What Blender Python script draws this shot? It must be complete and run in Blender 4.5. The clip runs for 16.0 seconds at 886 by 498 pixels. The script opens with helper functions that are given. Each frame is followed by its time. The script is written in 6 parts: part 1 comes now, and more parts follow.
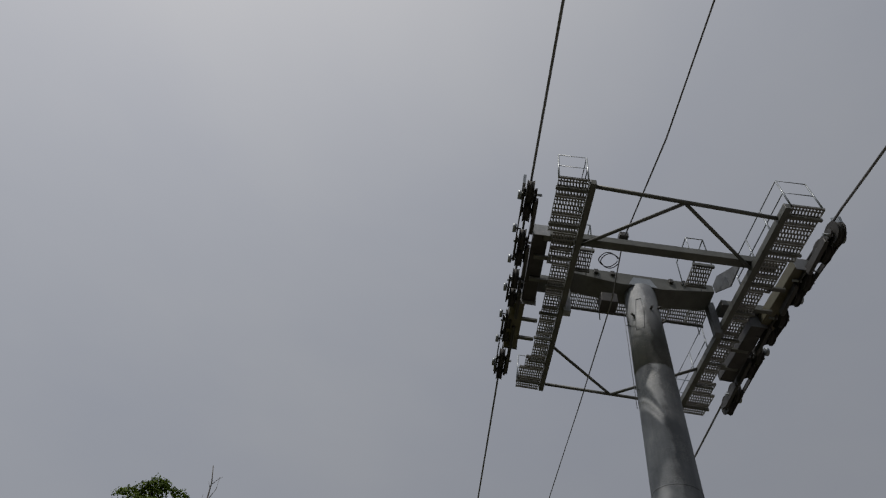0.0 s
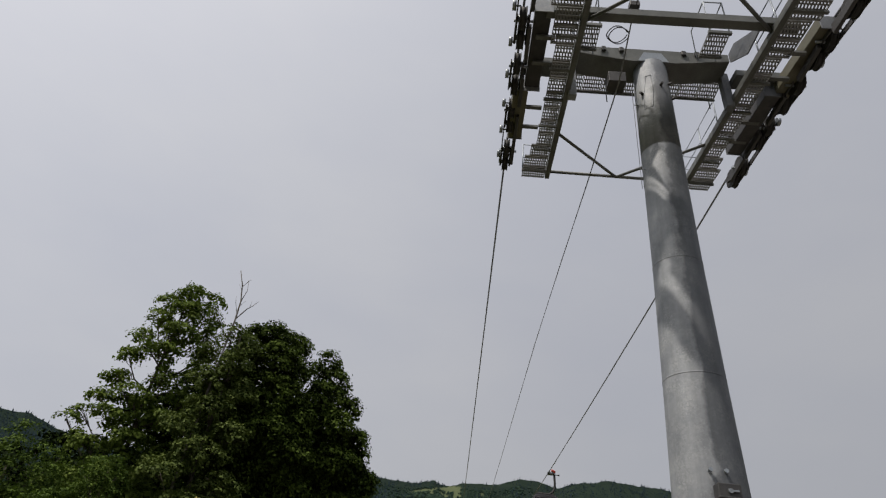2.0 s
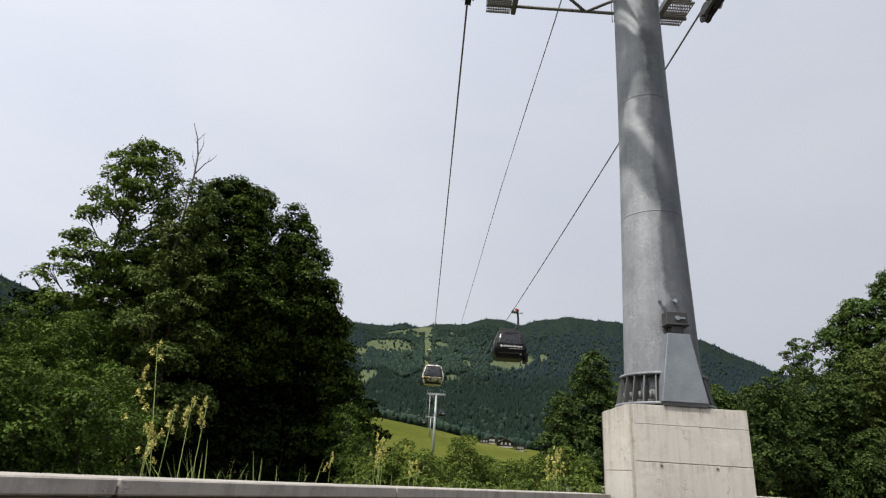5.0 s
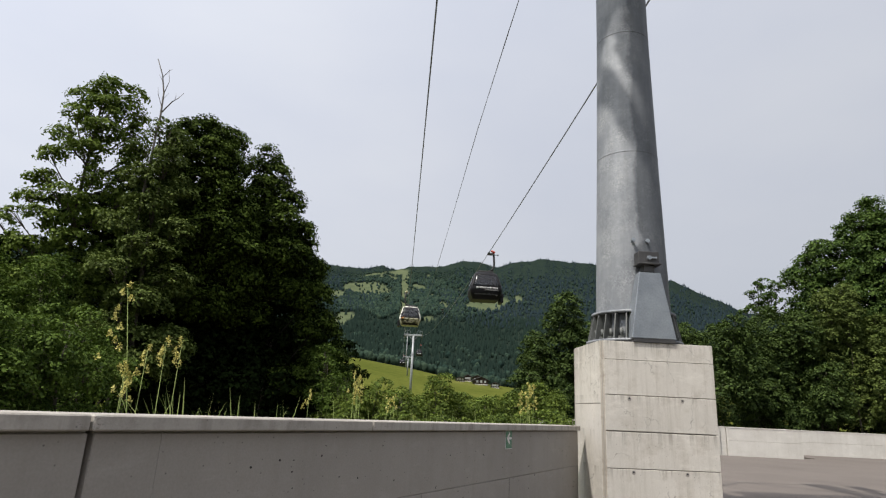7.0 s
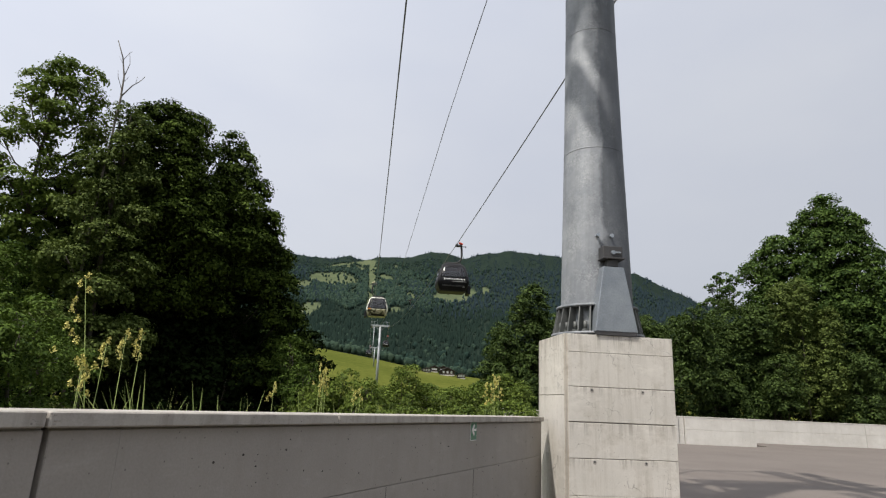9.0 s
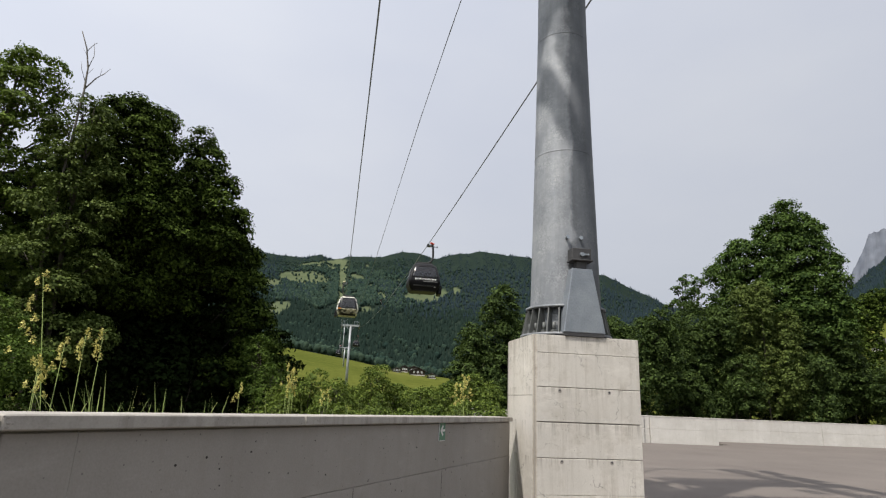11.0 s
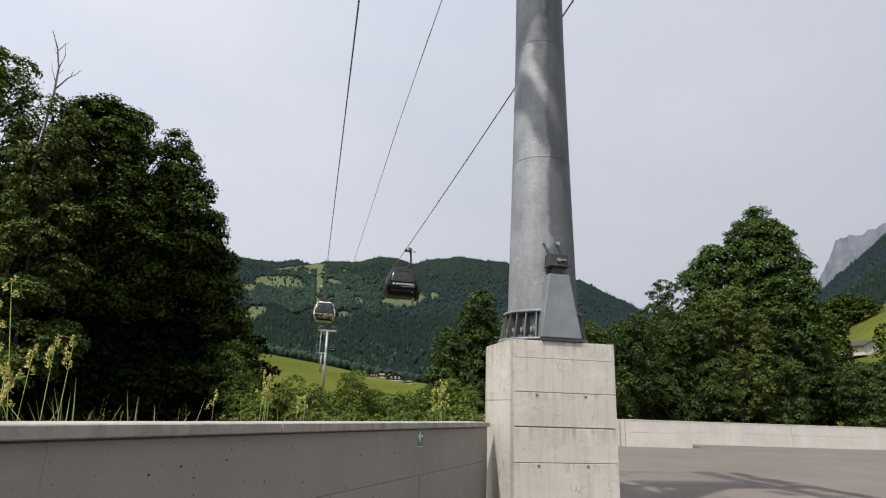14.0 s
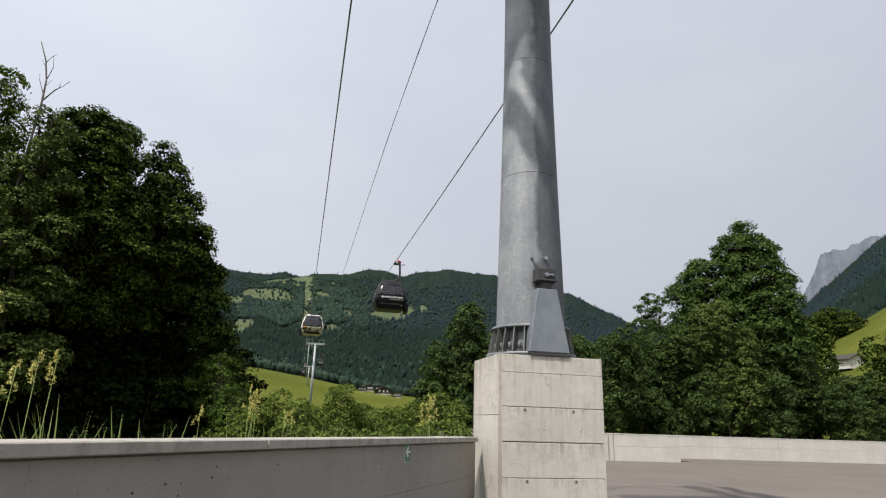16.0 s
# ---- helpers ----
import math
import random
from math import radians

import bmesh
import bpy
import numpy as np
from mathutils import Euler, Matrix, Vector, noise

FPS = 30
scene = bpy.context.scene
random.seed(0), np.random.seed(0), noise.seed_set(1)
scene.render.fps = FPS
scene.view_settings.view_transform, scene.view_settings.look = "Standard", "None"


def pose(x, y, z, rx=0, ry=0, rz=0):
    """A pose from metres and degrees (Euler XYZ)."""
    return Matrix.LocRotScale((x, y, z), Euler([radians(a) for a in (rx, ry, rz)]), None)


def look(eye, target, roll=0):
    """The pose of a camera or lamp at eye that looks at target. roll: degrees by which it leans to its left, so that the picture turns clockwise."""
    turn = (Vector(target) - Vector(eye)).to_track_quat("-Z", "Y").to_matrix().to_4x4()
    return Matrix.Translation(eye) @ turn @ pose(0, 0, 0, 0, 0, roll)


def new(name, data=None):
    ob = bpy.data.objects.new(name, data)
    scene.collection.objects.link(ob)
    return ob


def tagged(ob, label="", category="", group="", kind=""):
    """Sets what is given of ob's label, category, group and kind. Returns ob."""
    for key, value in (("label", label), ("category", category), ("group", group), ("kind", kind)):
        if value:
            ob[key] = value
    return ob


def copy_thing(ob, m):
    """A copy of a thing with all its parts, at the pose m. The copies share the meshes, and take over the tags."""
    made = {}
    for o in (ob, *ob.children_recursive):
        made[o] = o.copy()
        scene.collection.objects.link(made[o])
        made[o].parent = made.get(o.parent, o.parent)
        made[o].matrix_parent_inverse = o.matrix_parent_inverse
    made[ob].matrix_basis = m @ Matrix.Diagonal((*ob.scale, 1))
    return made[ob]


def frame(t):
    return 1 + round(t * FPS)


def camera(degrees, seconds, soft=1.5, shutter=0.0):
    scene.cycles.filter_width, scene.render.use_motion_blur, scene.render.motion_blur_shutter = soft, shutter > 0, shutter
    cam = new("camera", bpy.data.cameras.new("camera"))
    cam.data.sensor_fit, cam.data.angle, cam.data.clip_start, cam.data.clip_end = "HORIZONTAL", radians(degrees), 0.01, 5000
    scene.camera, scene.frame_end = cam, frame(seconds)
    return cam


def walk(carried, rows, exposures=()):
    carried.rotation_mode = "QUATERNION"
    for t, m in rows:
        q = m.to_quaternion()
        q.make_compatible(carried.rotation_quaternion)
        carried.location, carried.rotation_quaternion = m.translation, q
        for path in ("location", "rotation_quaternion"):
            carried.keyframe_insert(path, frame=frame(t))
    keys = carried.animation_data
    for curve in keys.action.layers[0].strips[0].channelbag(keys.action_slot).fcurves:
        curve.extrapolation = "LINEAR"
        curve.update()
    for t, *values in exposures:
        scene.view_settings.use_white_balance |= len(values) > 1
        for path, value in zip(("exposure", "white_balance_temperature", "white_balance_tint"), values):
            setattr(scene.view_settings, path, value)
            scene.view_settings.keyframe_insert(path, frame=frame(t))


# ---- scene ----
# ---- camera ----
cam = camera(74.03, 16.0, soft=1.22)
PATH = [
    (0, pose(-0.111, -0.355, 1.467, 144.96, -8.77, 3.33)),
    (0.5, pose(-0.140, -0.347, 1.493, 138.90, -7.67, 5.51)),
    (1, pose(-0.128, -0.332, 1.554, 133.72, -7.10, 6.31)),
    (1.5, pose(-0.109, -0.262, 1.584, 128.92, -6.53, 6.63)),
    (2, pose(-0.073, -0.184, 1.601, 124.88, -6.14, 6.85)),
    (2.5, pose(-0.069, -0.173, 1.621, 122.11, -5.48, 6.78)),
    (3, pose(-0.069, -0.154, 1.625, 119.88, -5.02, 6.53)),
    (3.5, pose(-0.061, -0.125, 1.616, 117.55, -4.56, 6.00)),
    (4, pose(-0.045, -0.091, 1.610, 115.12, -4.14, 5.57)),
    (4.5, pose(-0.029, -0.062, 1.610, 112.83, -3.72, 5.05)),
    (5, pose(-0.015, -0.015, 1.602, 110.62, -3.37, 4.71)),
    (7.5, pose(-0.003, 0.019, 1.581, 104.70, -2.48, 1.89)),
    (8, pose(-0.007, 0.010, 1.586, 104.54, -2.43, 1.17)),
    (8.5, pose(0.000, 0.012, 1.592, 104.46, -2.43, 0.35)),
    (9, pose(0.000, 0.000, 1.600, 104.43, -2.41, -0.62)),
    (11.5, pose(0.013, -0.001, 1.609, 104.61, -2.25, -3.90)),
    (12, pose(0.013, -0.017, 1.612, 104.73, -2.18, -4.30)),
    (12.5, pose(0.012, -0.023, 1.610, 104.81, -2.08, -4.72)),
    (13, pose(0.011, -0.019, 1.616, 104.94, -1.96, -5.12)),
    (13.5, pose(0.008, -0.006, 1.613, 105.00, -1.89, -5.40)),
    (14, pose(0.005, -0.010, 1.611, 105.09, -1.88, -5.58)),
    (14.5, pose(0.008, -0.022, 1.622, 105.26, -1.83, -5.78)),
    (15, pose(0.001, -0.032, 1.620, 105.61, -1.83, -5.99)),
    (15.5, pose(0.010, -0.031, 1.620, 105.99, -1.79, -6.24)),
    (16, pose(0.010, -0.040, 1.624, 106.39, -1.79, -6.65)),
]
EXPO = [(0.0, -0.72, 6500, 10.5), (0.5, -0.42, 6600, 11), (1.0, -0.27, 6720, 11), (1.5, -0.1, 6720, 11), (2.0, 0.06, 6700, 11.5), (2.5, 0.2, 6650, 11), (3.0, 0.33, 6600, 11), (3.5, 0.45, 6550, 11), (4.5, 0.58, 6500, 11), (5.2, 0.63, 6500, 11), (16.0, 0.65, 6480, 11)]
walk(cam, PATH, EXPO)

# ---- sky and sun ----
SUN_EL, SUN_AZ = 59.8, -133.8       # height; bearing clockwise from +y
sun_dir = Vector((math.sin(radians(SUN_AZ)) * math.cos(radians(SUN_EL)), math.cos(radians(SUN_AZ)) * math.cos(radians(SUN_EL)), math.sin(radians(SUN_EL))))
world = bpy.data.worlds.new("hazy_sky")
scene.world = world
world.use_nodes = True
wt = world.node_tree
wt.nodes.clear()


def wnode(kind, **sets):
    n = wt.nodes.new(kind)
    for k, v in sets.items():
        n.inputs[k].default_value = v
    return n


w_out = wt.nodes.new("ShaderNodeOutputWorld")
w_sky = wt.nodes.new("ShaderNodeTexSky")
w_sky.sky_type = "NISHITA"
w_sky.sun_disc = False
w_sky.sun_elevation = radians(SUN_EL)
w_sky.sun_rotation = radians(SUN_AZ)
w_sky.dust_density = 4.0
w_bg1 = wnode("ShaderNodeBackground", Strength=0.06)
wt.links.new(w_sky.outputs[0], w_bg1.inputs[0])
# thin high cloud: a pale veil, a little brighter towards the sun
w_tc = wt.nodes.new("ShaderNodeTexCoord")
w_map = wt.nodes.new("ShaderNodeMapping")
w_map.inputs["Scale"].default_value = (1.0, 1.0, 2.2)
wt.links.new(w_tc.outputs["Generated"], w_map.inputs[0])
w_noise = wnode("ShaderNodeTexNoise", Scale=1.6, Detail=5.0, Roughness=0.5)
wt.links.new(w_map.outputs[0], w_noise.inputs["Vector"])
w_ramp = wt.nodes.new("ShaderNodeValToRGB")
w_ramp.color_ramp.elements[0].position, w_ramp.color_ramp.elements[0].color = 0.3, (0.545, 0.58, 0.665, 1)
w_ramp.color_ramp.elements[1].position, w_ramp.color_ramp.elements[1].color = 0.72, (0.64, 0.665, 0.715, 1)
wt.links.new(w_noise.outputs["Fac"], w_ramp.inputs[0])
w_dot = wt.nodes.new("ShaderNodeVectorMath")
w_dot.operation = "DOT_PRODUCT"
w_dot.inputs[1].default_value = sun_dir
wt.links.new(w_tc.outputs["Generated"], w_dot.inputs[0])
w_glow = wt.nodes.new("ShaderNodeMapRange")
w_glow.inputs["From Min"].default_value, w_glow.inputs["From Max"].default_value = 0.2, 1.0
w_glow.inputs["To Min"].default_value, w_glow.inputs["To Max"].default_value = 0.0, 1.0
wt.links.new(w_dot.outputs["Value"], w_glow.inputs[0])
w_pow = wt.nodes.new("ShaderNodeMath")
w_pow.operation = "POWER"
w_pow.inputs[1].default_value = 3.5
wt.links.new(w_glow.outputs[0], w_pow.inputs[0])
w_wide = wt.nodes.new("ShaderNodeMapRange")
w_wide.inputs["From Min"].default_value, w_wide.inputs["From Max"].default_value = -0.5, 1.0
w_wide.inputs["To Min"].default_value, w_wide.inputs["To Max"].default_value = 0.575, 1.07
wt.links.new(w_dot.outputs["Value"], w_wide.inputs[0])
w_mul = wt.nodes.new("ShaderNodeMath")
w_mul.operation = "MULTIPLY_ADD"
w_mul.inputs[1].default_value = 0.7
wt.links.new(w_pow.outputs[0], w_mul.inputs[0])
wt.links.new(w_wide.outputs[0], w_mul.inputs[2])
w_bg2 = wt.nodes.new("ShaderNodeBackground")
w_warm = wt.nodes.new("ShaderNodeMixRGB")
w_warm.inputs[2].default_value = (0.68, 0.665, 0.65, 1)
wt.links.new(w_pow.outputs[0], w_warm.inputs[0])
wt.links.new(w_ramp.outputs[0], w_warm.inputs[1])
wt.links.new(w_warm.outputs[0], w_bg2.inputs[0])
# the veil is a little brighter to the west than to the east
w_west = wt.nodes.new("ShaderNodeVectorMath")
w_west.operation = "DOT_PRODUCT"
w_west.inputs[1].default_value = (-1.0, 0.1, 0.0)
wt.links.new(w_tc.outputs["Generated"], w_west.inputs[0])
w_lean = wt.nodes.new("ShaderNodeMath")
w_lean.operation = "MULTIPLY_ADD"
w_lean.inputs[1].default_value, w_lean.inputs[2].default_value = 0.09, 1.0
wt.links.new(w_west.outputs["Value"], w_lean.inputs[0])
w_str = wt.nodes.new("ShaderNodeMath")
w_str.operation = "MULTIPLY"
wt.links.new(w_mul.outputs[0], w_str.inputs[0])
wt.links.new(w_lean.outputs[0], w_str.inputs[1])
wt.links.new(w_str.outputs[0], w_bg2.inputs[1])
w_mix = wt.nodes.new("ShaderNodeMixShader")
w_mix.inputs[0].default_value = 0.85
wt.links.new(w_bg1.outputs[0], w_mix.inputs[1])
wt.links.new(w_bg2.outputs[0], w_mix.inputs[2])
wt.links.new(w_mix.outputs[0], w_out.inputs[0])

sun_data = bpy.data.lights.new("sun", "SUN")
sun_data.energy, sun_data.angle, sun_data.color = 2.95, radians(0.9), (1.0, 0.94, 0.85)
sun = new("sun", sun_data)
sun.matrix_world = look(sun_dir * 60, (0, 0, 0))


# ---- materials ----
def mat(name, rough=0.7, metal=0.0):
    m = bpy.data.materials.new(name)
    m.use_nodes = True
    b = m.node_tree.nodes["Principled BSDF"]
    b.inputs["Roughness"].default_value, b.inputs["Metallic"].default_value = rough, metal
    return m, m.node_tree, b


def node(nt, kind, **sets):
    n = nt.nodes.new(kind)
    for k, v in sets.items():
        n.inputs[k.replace("_", " ")].default_value = v
    return n


def ramp(nt, fac, stops):
    r = nt.nodes.new("ShaderNodeValToRGB")
    els = r.color_ramp.elements
    while len(els) < len(stops):
        els.new(0.5)
    for e, (p, c) in zip(els, stops):
        e.position, e.color = p, (*c, 1)
    nt.links.new(fac, r.inputs[0])
    return r.outputs[0]


def mixc(nt, fac, a, b, how="MIX"):
    m = nt.nodes.new("ShaderNodeMix")
    m.data_type, m.blend_type = "RGBA", how
    for sock, v in ((m.inputs["Factor"], fac), (m.inputs["A"], a), (m.inputs["B"], b)):
        if isinstance(v, bpy.types.NodeSocket):
            nt.links.new(v, sock)
        elif isinstance(v, (int, float)):
            sock.default_value = v
        else:
            sock.default_value = (*v, 1)
    return m.outputs["Result"]


def coords(nt, scale=(1, 1, 1), which="Object"):
    t = nt.nodes.new("ShaderNodeTexCoord")
    m = nt.nodes.new("ShaderNodeMapping")
    m.inputs["Scale"].default_value = scale
    nt.links.new(t.outputs[which], m.inputs[0])
    return m.outputs[0]


def noise_tex(nt, vec, scale, detail=4.0, rough=0.55):
    n = node(nt, "ShaderNodeTexNoise", Scale=scale, Detail=detail, Roughness=rough)
    nt.links.new(vec, n.inputs["Vector"])
    return n.outputs["Fac"]


def bump(nt, b, height, strength=0.3, dist=0.01):
    n = node(nt, "ShaderNodeBump", Strength=strength, Distance=dist)
    nt.links.new(height, n.inputs["Height"])
    nt.links.new(n.outputs[0], b.inputs["Normal"])


def mottled(name, dark, light, scale, rough=0.7, metal=0.0, fine=None, bumpy=0.0, stretch=(1, 1, 1), which="Object"):
    """Two colours mixed by a broad noise, with a finer grain over it."""
    m, nt, b = mat(name, rough, metal)
    v = coords(nt, stretch, which)
    broad = noise_tex(nt, v, scale, 5.0)
    col = ramp(nt, broad, ((0.3, dark), (0.7, light)))
    grain = noise_tex(nt, v, fine or scale * 14, 3.0)
    g = ramp(nt, grain, ((0.25, (0.78, 0.78, 0.78)), (0.75, (1.0, 1.0, 1.0))))
    nt.links.new(mixc(nt, 1.0, col, g, "MULTIPLY"), b.inputs["Base Color"])
    if bumpy:
        bump(nt, b, grain, bumpy, 0.01)
    return m


def concrete(name, dark, light, stain, wear=1.0, cracked=True, drips=(), rough_edge=None):
    m, nt, b = mat(name, 0.88)
    v = coords(nt, which="Object")
    col = ramp(nt, noise_tex(nt, v, 0.9, 6.0, 0.6), ((0.3, dark), (0.7, light)))
    streak = noise_tex(nt, coords(nt, (9, 9, 0.45)), 1.0, 5.0, 0.65)
    col = mixc(nt, ramp(nt, streak, ((0.50, (0, 0, 0)), (0.74, (0.6 * wear, 0.6 * wear, 0.6 * wear)))), col, stain)
    blotch = noise_tex(nt, v, 3.5, 8.0, 0.72)
    col = mixc(nt, ramp(nt, blotch, ((0.52, (0, 0, 0)), (0.72, (0.65 * wear, 0.65 * wear, 0.65 * wear)))), col, stain)
    pale = noise_tex(nt, coords(nt, (1, 1, 2.5)), 2.2, 6.0, 0.7)
    col = mixc(nt, ramp(nt, pale, ((0.55, (0, 0, 0)), (0.75, (0.5, 0.5, 0.5)))), col, tuple(min(0.78, c * 1.22) for c in light))
    pits = node(nt, "ShaderNodeTexVoronoi", Scale=19.0)
    nt.links.new(v, pits.inputs["Vector"])
    pit = ramp(nt, pits.outputs["Distance"], ((0.03, (0.35, 0.35, 0.35)), (0.11, (1, 1, 1))))
    wv = nt.nodes.new("ShaderNodeVectorMath")
    wv.operation = "MULTIPLY_ADD"
    wn1 = node(nt, "ShaderNodeTexNoise", Scale=5.0, Detail=4.0)
    nt.links.new(v, wn1.inputs["Vector"])
    nt.links.new(wn1.outputs["Color"], wv.inputs[0])
    wv.inputs[1].default_value = (0.35, 0.35, 0.35)
    nt.links.new(v, wv.inputs[2])
    cr = node(nt, "ShaderNodeTexVoronoi", Scale=1.7)
    cr.feature = "DISTANCE_TO_EDGE"
    nt.links.new(wv.outputs[0], cr.inputs["Vector"])
    line = ramp(nt, cr.outputs["Distance"], ((0.003, (0.55, 0.55, 0.55)), (0.010, (1, 1, 1))))
    some = ramp(nt, noise_tex(nt, v, 1.4, 3.0), ((0.5, (1, 1, 1)), (0.58, (0, 0, 0))))
    line = mixc(nt, some if cracked else 1.0, line, (1.0, 1.0, 1.0))
    if drips or rough_edge:
        axes = nt.nodes.new("ShaderNodeSeparateXYZ")
        nt.links.new(v, axes.inputs[0])

    def span(sock, a, b):
        r = nt.nodes.new("ShaderNodeMapRange")
        r.inputs["From Min"].default_value, r.inputs["From Max"].default_value = a, b
        nt.links.new(sock, r.inputs[0])
        return r.outputs[0]
    for zj, run, force in drips:
        # run-off stains that have crept down from a joint
        fine_run = ramp(nt, noise_tex(nt, coords(nt, (17, 17, 0.9)), 1.0, 4.0, 0.7), ((0.5, (0, 0, 0)), (0.62, (force, force, force))))
        below = mixc(nt, 1.0, ramp(nt, span(axes.outputs["Z"], zj - run, zj), ((0.0, (0, 0, 0)), (0.9, (0.75, 0.75, 0.75)), (0.97, (1, 1, 1)))), ramp(nt, span(axes.outputs["Z"], zj - 0.004, zj + 0.006), ((0.0, (1, 1, 1)), (1.0, (0, 0, 0)))), "MULTIPLY")
        col = mixc(nt, mixc(nt, 1.0, fine_run, below, "MULTIPLY"), col, tuple(c * 0.55 for c in stain))
    if rough_edge:
        ex, ey = rough_edge
        near = mixc(nt, 1.0, ramp(nt, span(axes.outputs["X"], ex, ex + 0.07), ((0.0, (1, 1, 1)), (1.0, (0, 0, 0)))), ramp(nt, span(axes.outputs["Y"], ey, ey + 0.07), ((0.0, (1, 1, 1)), (1.0, (0, 0, 0)))), "MULTIPLY")
        rag = ramp(nt, noise_tex(nt, v, 26.0, 5.0, 0.75), ((0.42, (0, 0, 0)), (0.6, (0.9, 0.9, 0.9))))
        col = mixc(nt, mixc(nt, 1.0, near, rag, "MULTIPLY"), col, (0.20, 0.16, 0.11))
    grain = noise_tex(nt, v, 90.0, 3.0)
    g = ramp(nt, grain, ((0.2, (0.84, 0.84, 0.84)), (0.8, (1, 1, 1))))
    col = mixc(nt, 1.0, mixc(nt, 1.0, mixc(nt, 1.0, col, pit, "MULTIPLY"), line, "MULTIPLY"), g, "MULTIPLY")
    nt.links.new(col, b.inputs["Base Color"])
    bump(nt, b, mixc(nt, 0.5, blotch, grain), 0.35, 0.006)
    return m


M_PED = concrete("pale_board_marked_concrete", (0.508, 0.486, 0.443), (0.645, 0.617, 0.564), (0.33, 0.292, 0.242), 0.9, True, ((2.575, 0.24, 0.55), (1.86, 0.2, 0.45), (1.393, 0.22, 0.6), (0.928, 0.16, 0.6), (2.328, 0.12, 0.3)), (-0.74, -0.67))
M_CHAMFER = concrete("crumbly_corner_concrete", (0.27, 0.245, 0.205), (0.45, 0.42, 0.37), (0.17, 0.145, 0.11), 1.3, False)
M_FARCON = concrete("pale_parapet_concrete", (0.50, 0.485, 0.452), (0.615, 0.60, 0.565), (0.39, 0.365, 0.32), 0.5, False)
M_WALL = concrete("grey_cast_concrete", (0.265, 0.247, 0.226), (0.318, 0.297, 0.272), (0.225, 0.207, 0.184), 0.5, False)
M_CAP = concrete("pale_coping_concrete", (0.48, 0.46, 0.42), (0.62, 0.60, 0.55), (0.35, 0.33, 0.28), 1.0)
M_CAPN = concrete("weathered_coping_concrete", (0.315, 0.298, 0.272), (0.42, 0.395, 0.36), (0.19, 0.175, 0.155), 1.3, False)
M_GALV, nt, bs = mat("galvanised_steel", 0.62, 0.18)
v = coords(nt)
gcol = ramp(nt, noise_tex(nt, v, 1.3, 6.0, 0.65), ((0.3, (0.122, 0.134, 0.15)), (0.7, (0.228, 0.242, 0.257))))
streaks = noise_tex(nt, coords(nt, (5, 5, 0.4)), 1.0, 4.0, 0.6)
gcol = mixc(nt, 1.0, gcol, ramp(nt, streaks, ((0.3, (0.72, 0.72, 0.72)), (0.7, (1.08, 1.08, 1.08)))), "MULTIPLY")
spangle = node(nt, "ShaderNodeTexVoronoi", Scale=42.0)
nt.links.new(v, spangle.inputs["Vector"])
flake = noise_tex(nt, v, 2.1, 5.0, 0.7)
bright = mixc(nt, 1.0, ramp(nt, spangle.outputs["Color"], ((0.2, (0, 0, 0)), (0.9, (0.28, 0.28, 0.28)))), ramp(nt, flake, ((0.45, (0, 0, 0)), (0.68, (1, 1, 1)))), "MULTIPLY")
gcol = mixc(nt, bright, gcol, (0.5, 0.51, 0.5))
# shading painted into the shaft colour: lighter left, darker right, wavy edge
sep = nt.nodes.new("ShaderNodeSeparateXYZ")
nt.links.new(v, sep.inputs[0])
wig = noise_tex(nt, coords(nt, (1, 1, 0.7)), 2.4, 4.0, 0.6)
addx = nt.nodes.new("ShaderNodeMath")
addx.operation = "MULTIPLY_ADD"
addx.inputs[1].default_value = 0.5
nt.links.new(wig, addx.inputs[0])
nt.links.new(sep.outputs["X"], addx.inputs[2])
painted_shade = ramp(nt, addx.outputs[0], ((0.14, (1.36, 1.36, 1.37)), (0.22, (0.62, 0.63, 0.655))))
gcol = mixc(nt, 1.0, gcol, painted_shade, "MULTIPLY")
nt.links.new(gcol, bs.inputs["Base Color"])
bump(nt, bs, spangle.outputs["Distance"], 0.08, 0.004)
M_GALVB = mottled("bright_galvanised_sheet", (0.24, 0.27, 0.305), (0.34, 0.375, 0.41), 3.0, 0.42, 0.45, 40.0, 0.05)
M_ARM = mottled("weathered_arm_steel", (0.088, 0.095, 0.092), (0.155, 0.163, 0.158), 2.0, 0.6, 0.2, 30.0, 0.1)
M_OLIVE = mottled("olive_painted_beam", (0.11, 0.105, 0.07), (0.16, 0.155, 0.11), 2.0, 0.6, 0.1, 30.0, 0.1)
M_RUBBER = mottled("black_rubber", (0.015, 0.015, 0.016), (0.035, 0.035, 0.036), 5.0, 0.75)
M_ROPE = mottled("greased_wire_rope", (0.17, 0.175, 0.185), (0.3, 0.305, 0.32), 12.0, 0.5, 0.5)
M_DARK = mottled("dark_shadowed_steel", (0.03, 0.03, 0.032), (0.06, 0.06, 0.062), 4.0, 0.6)


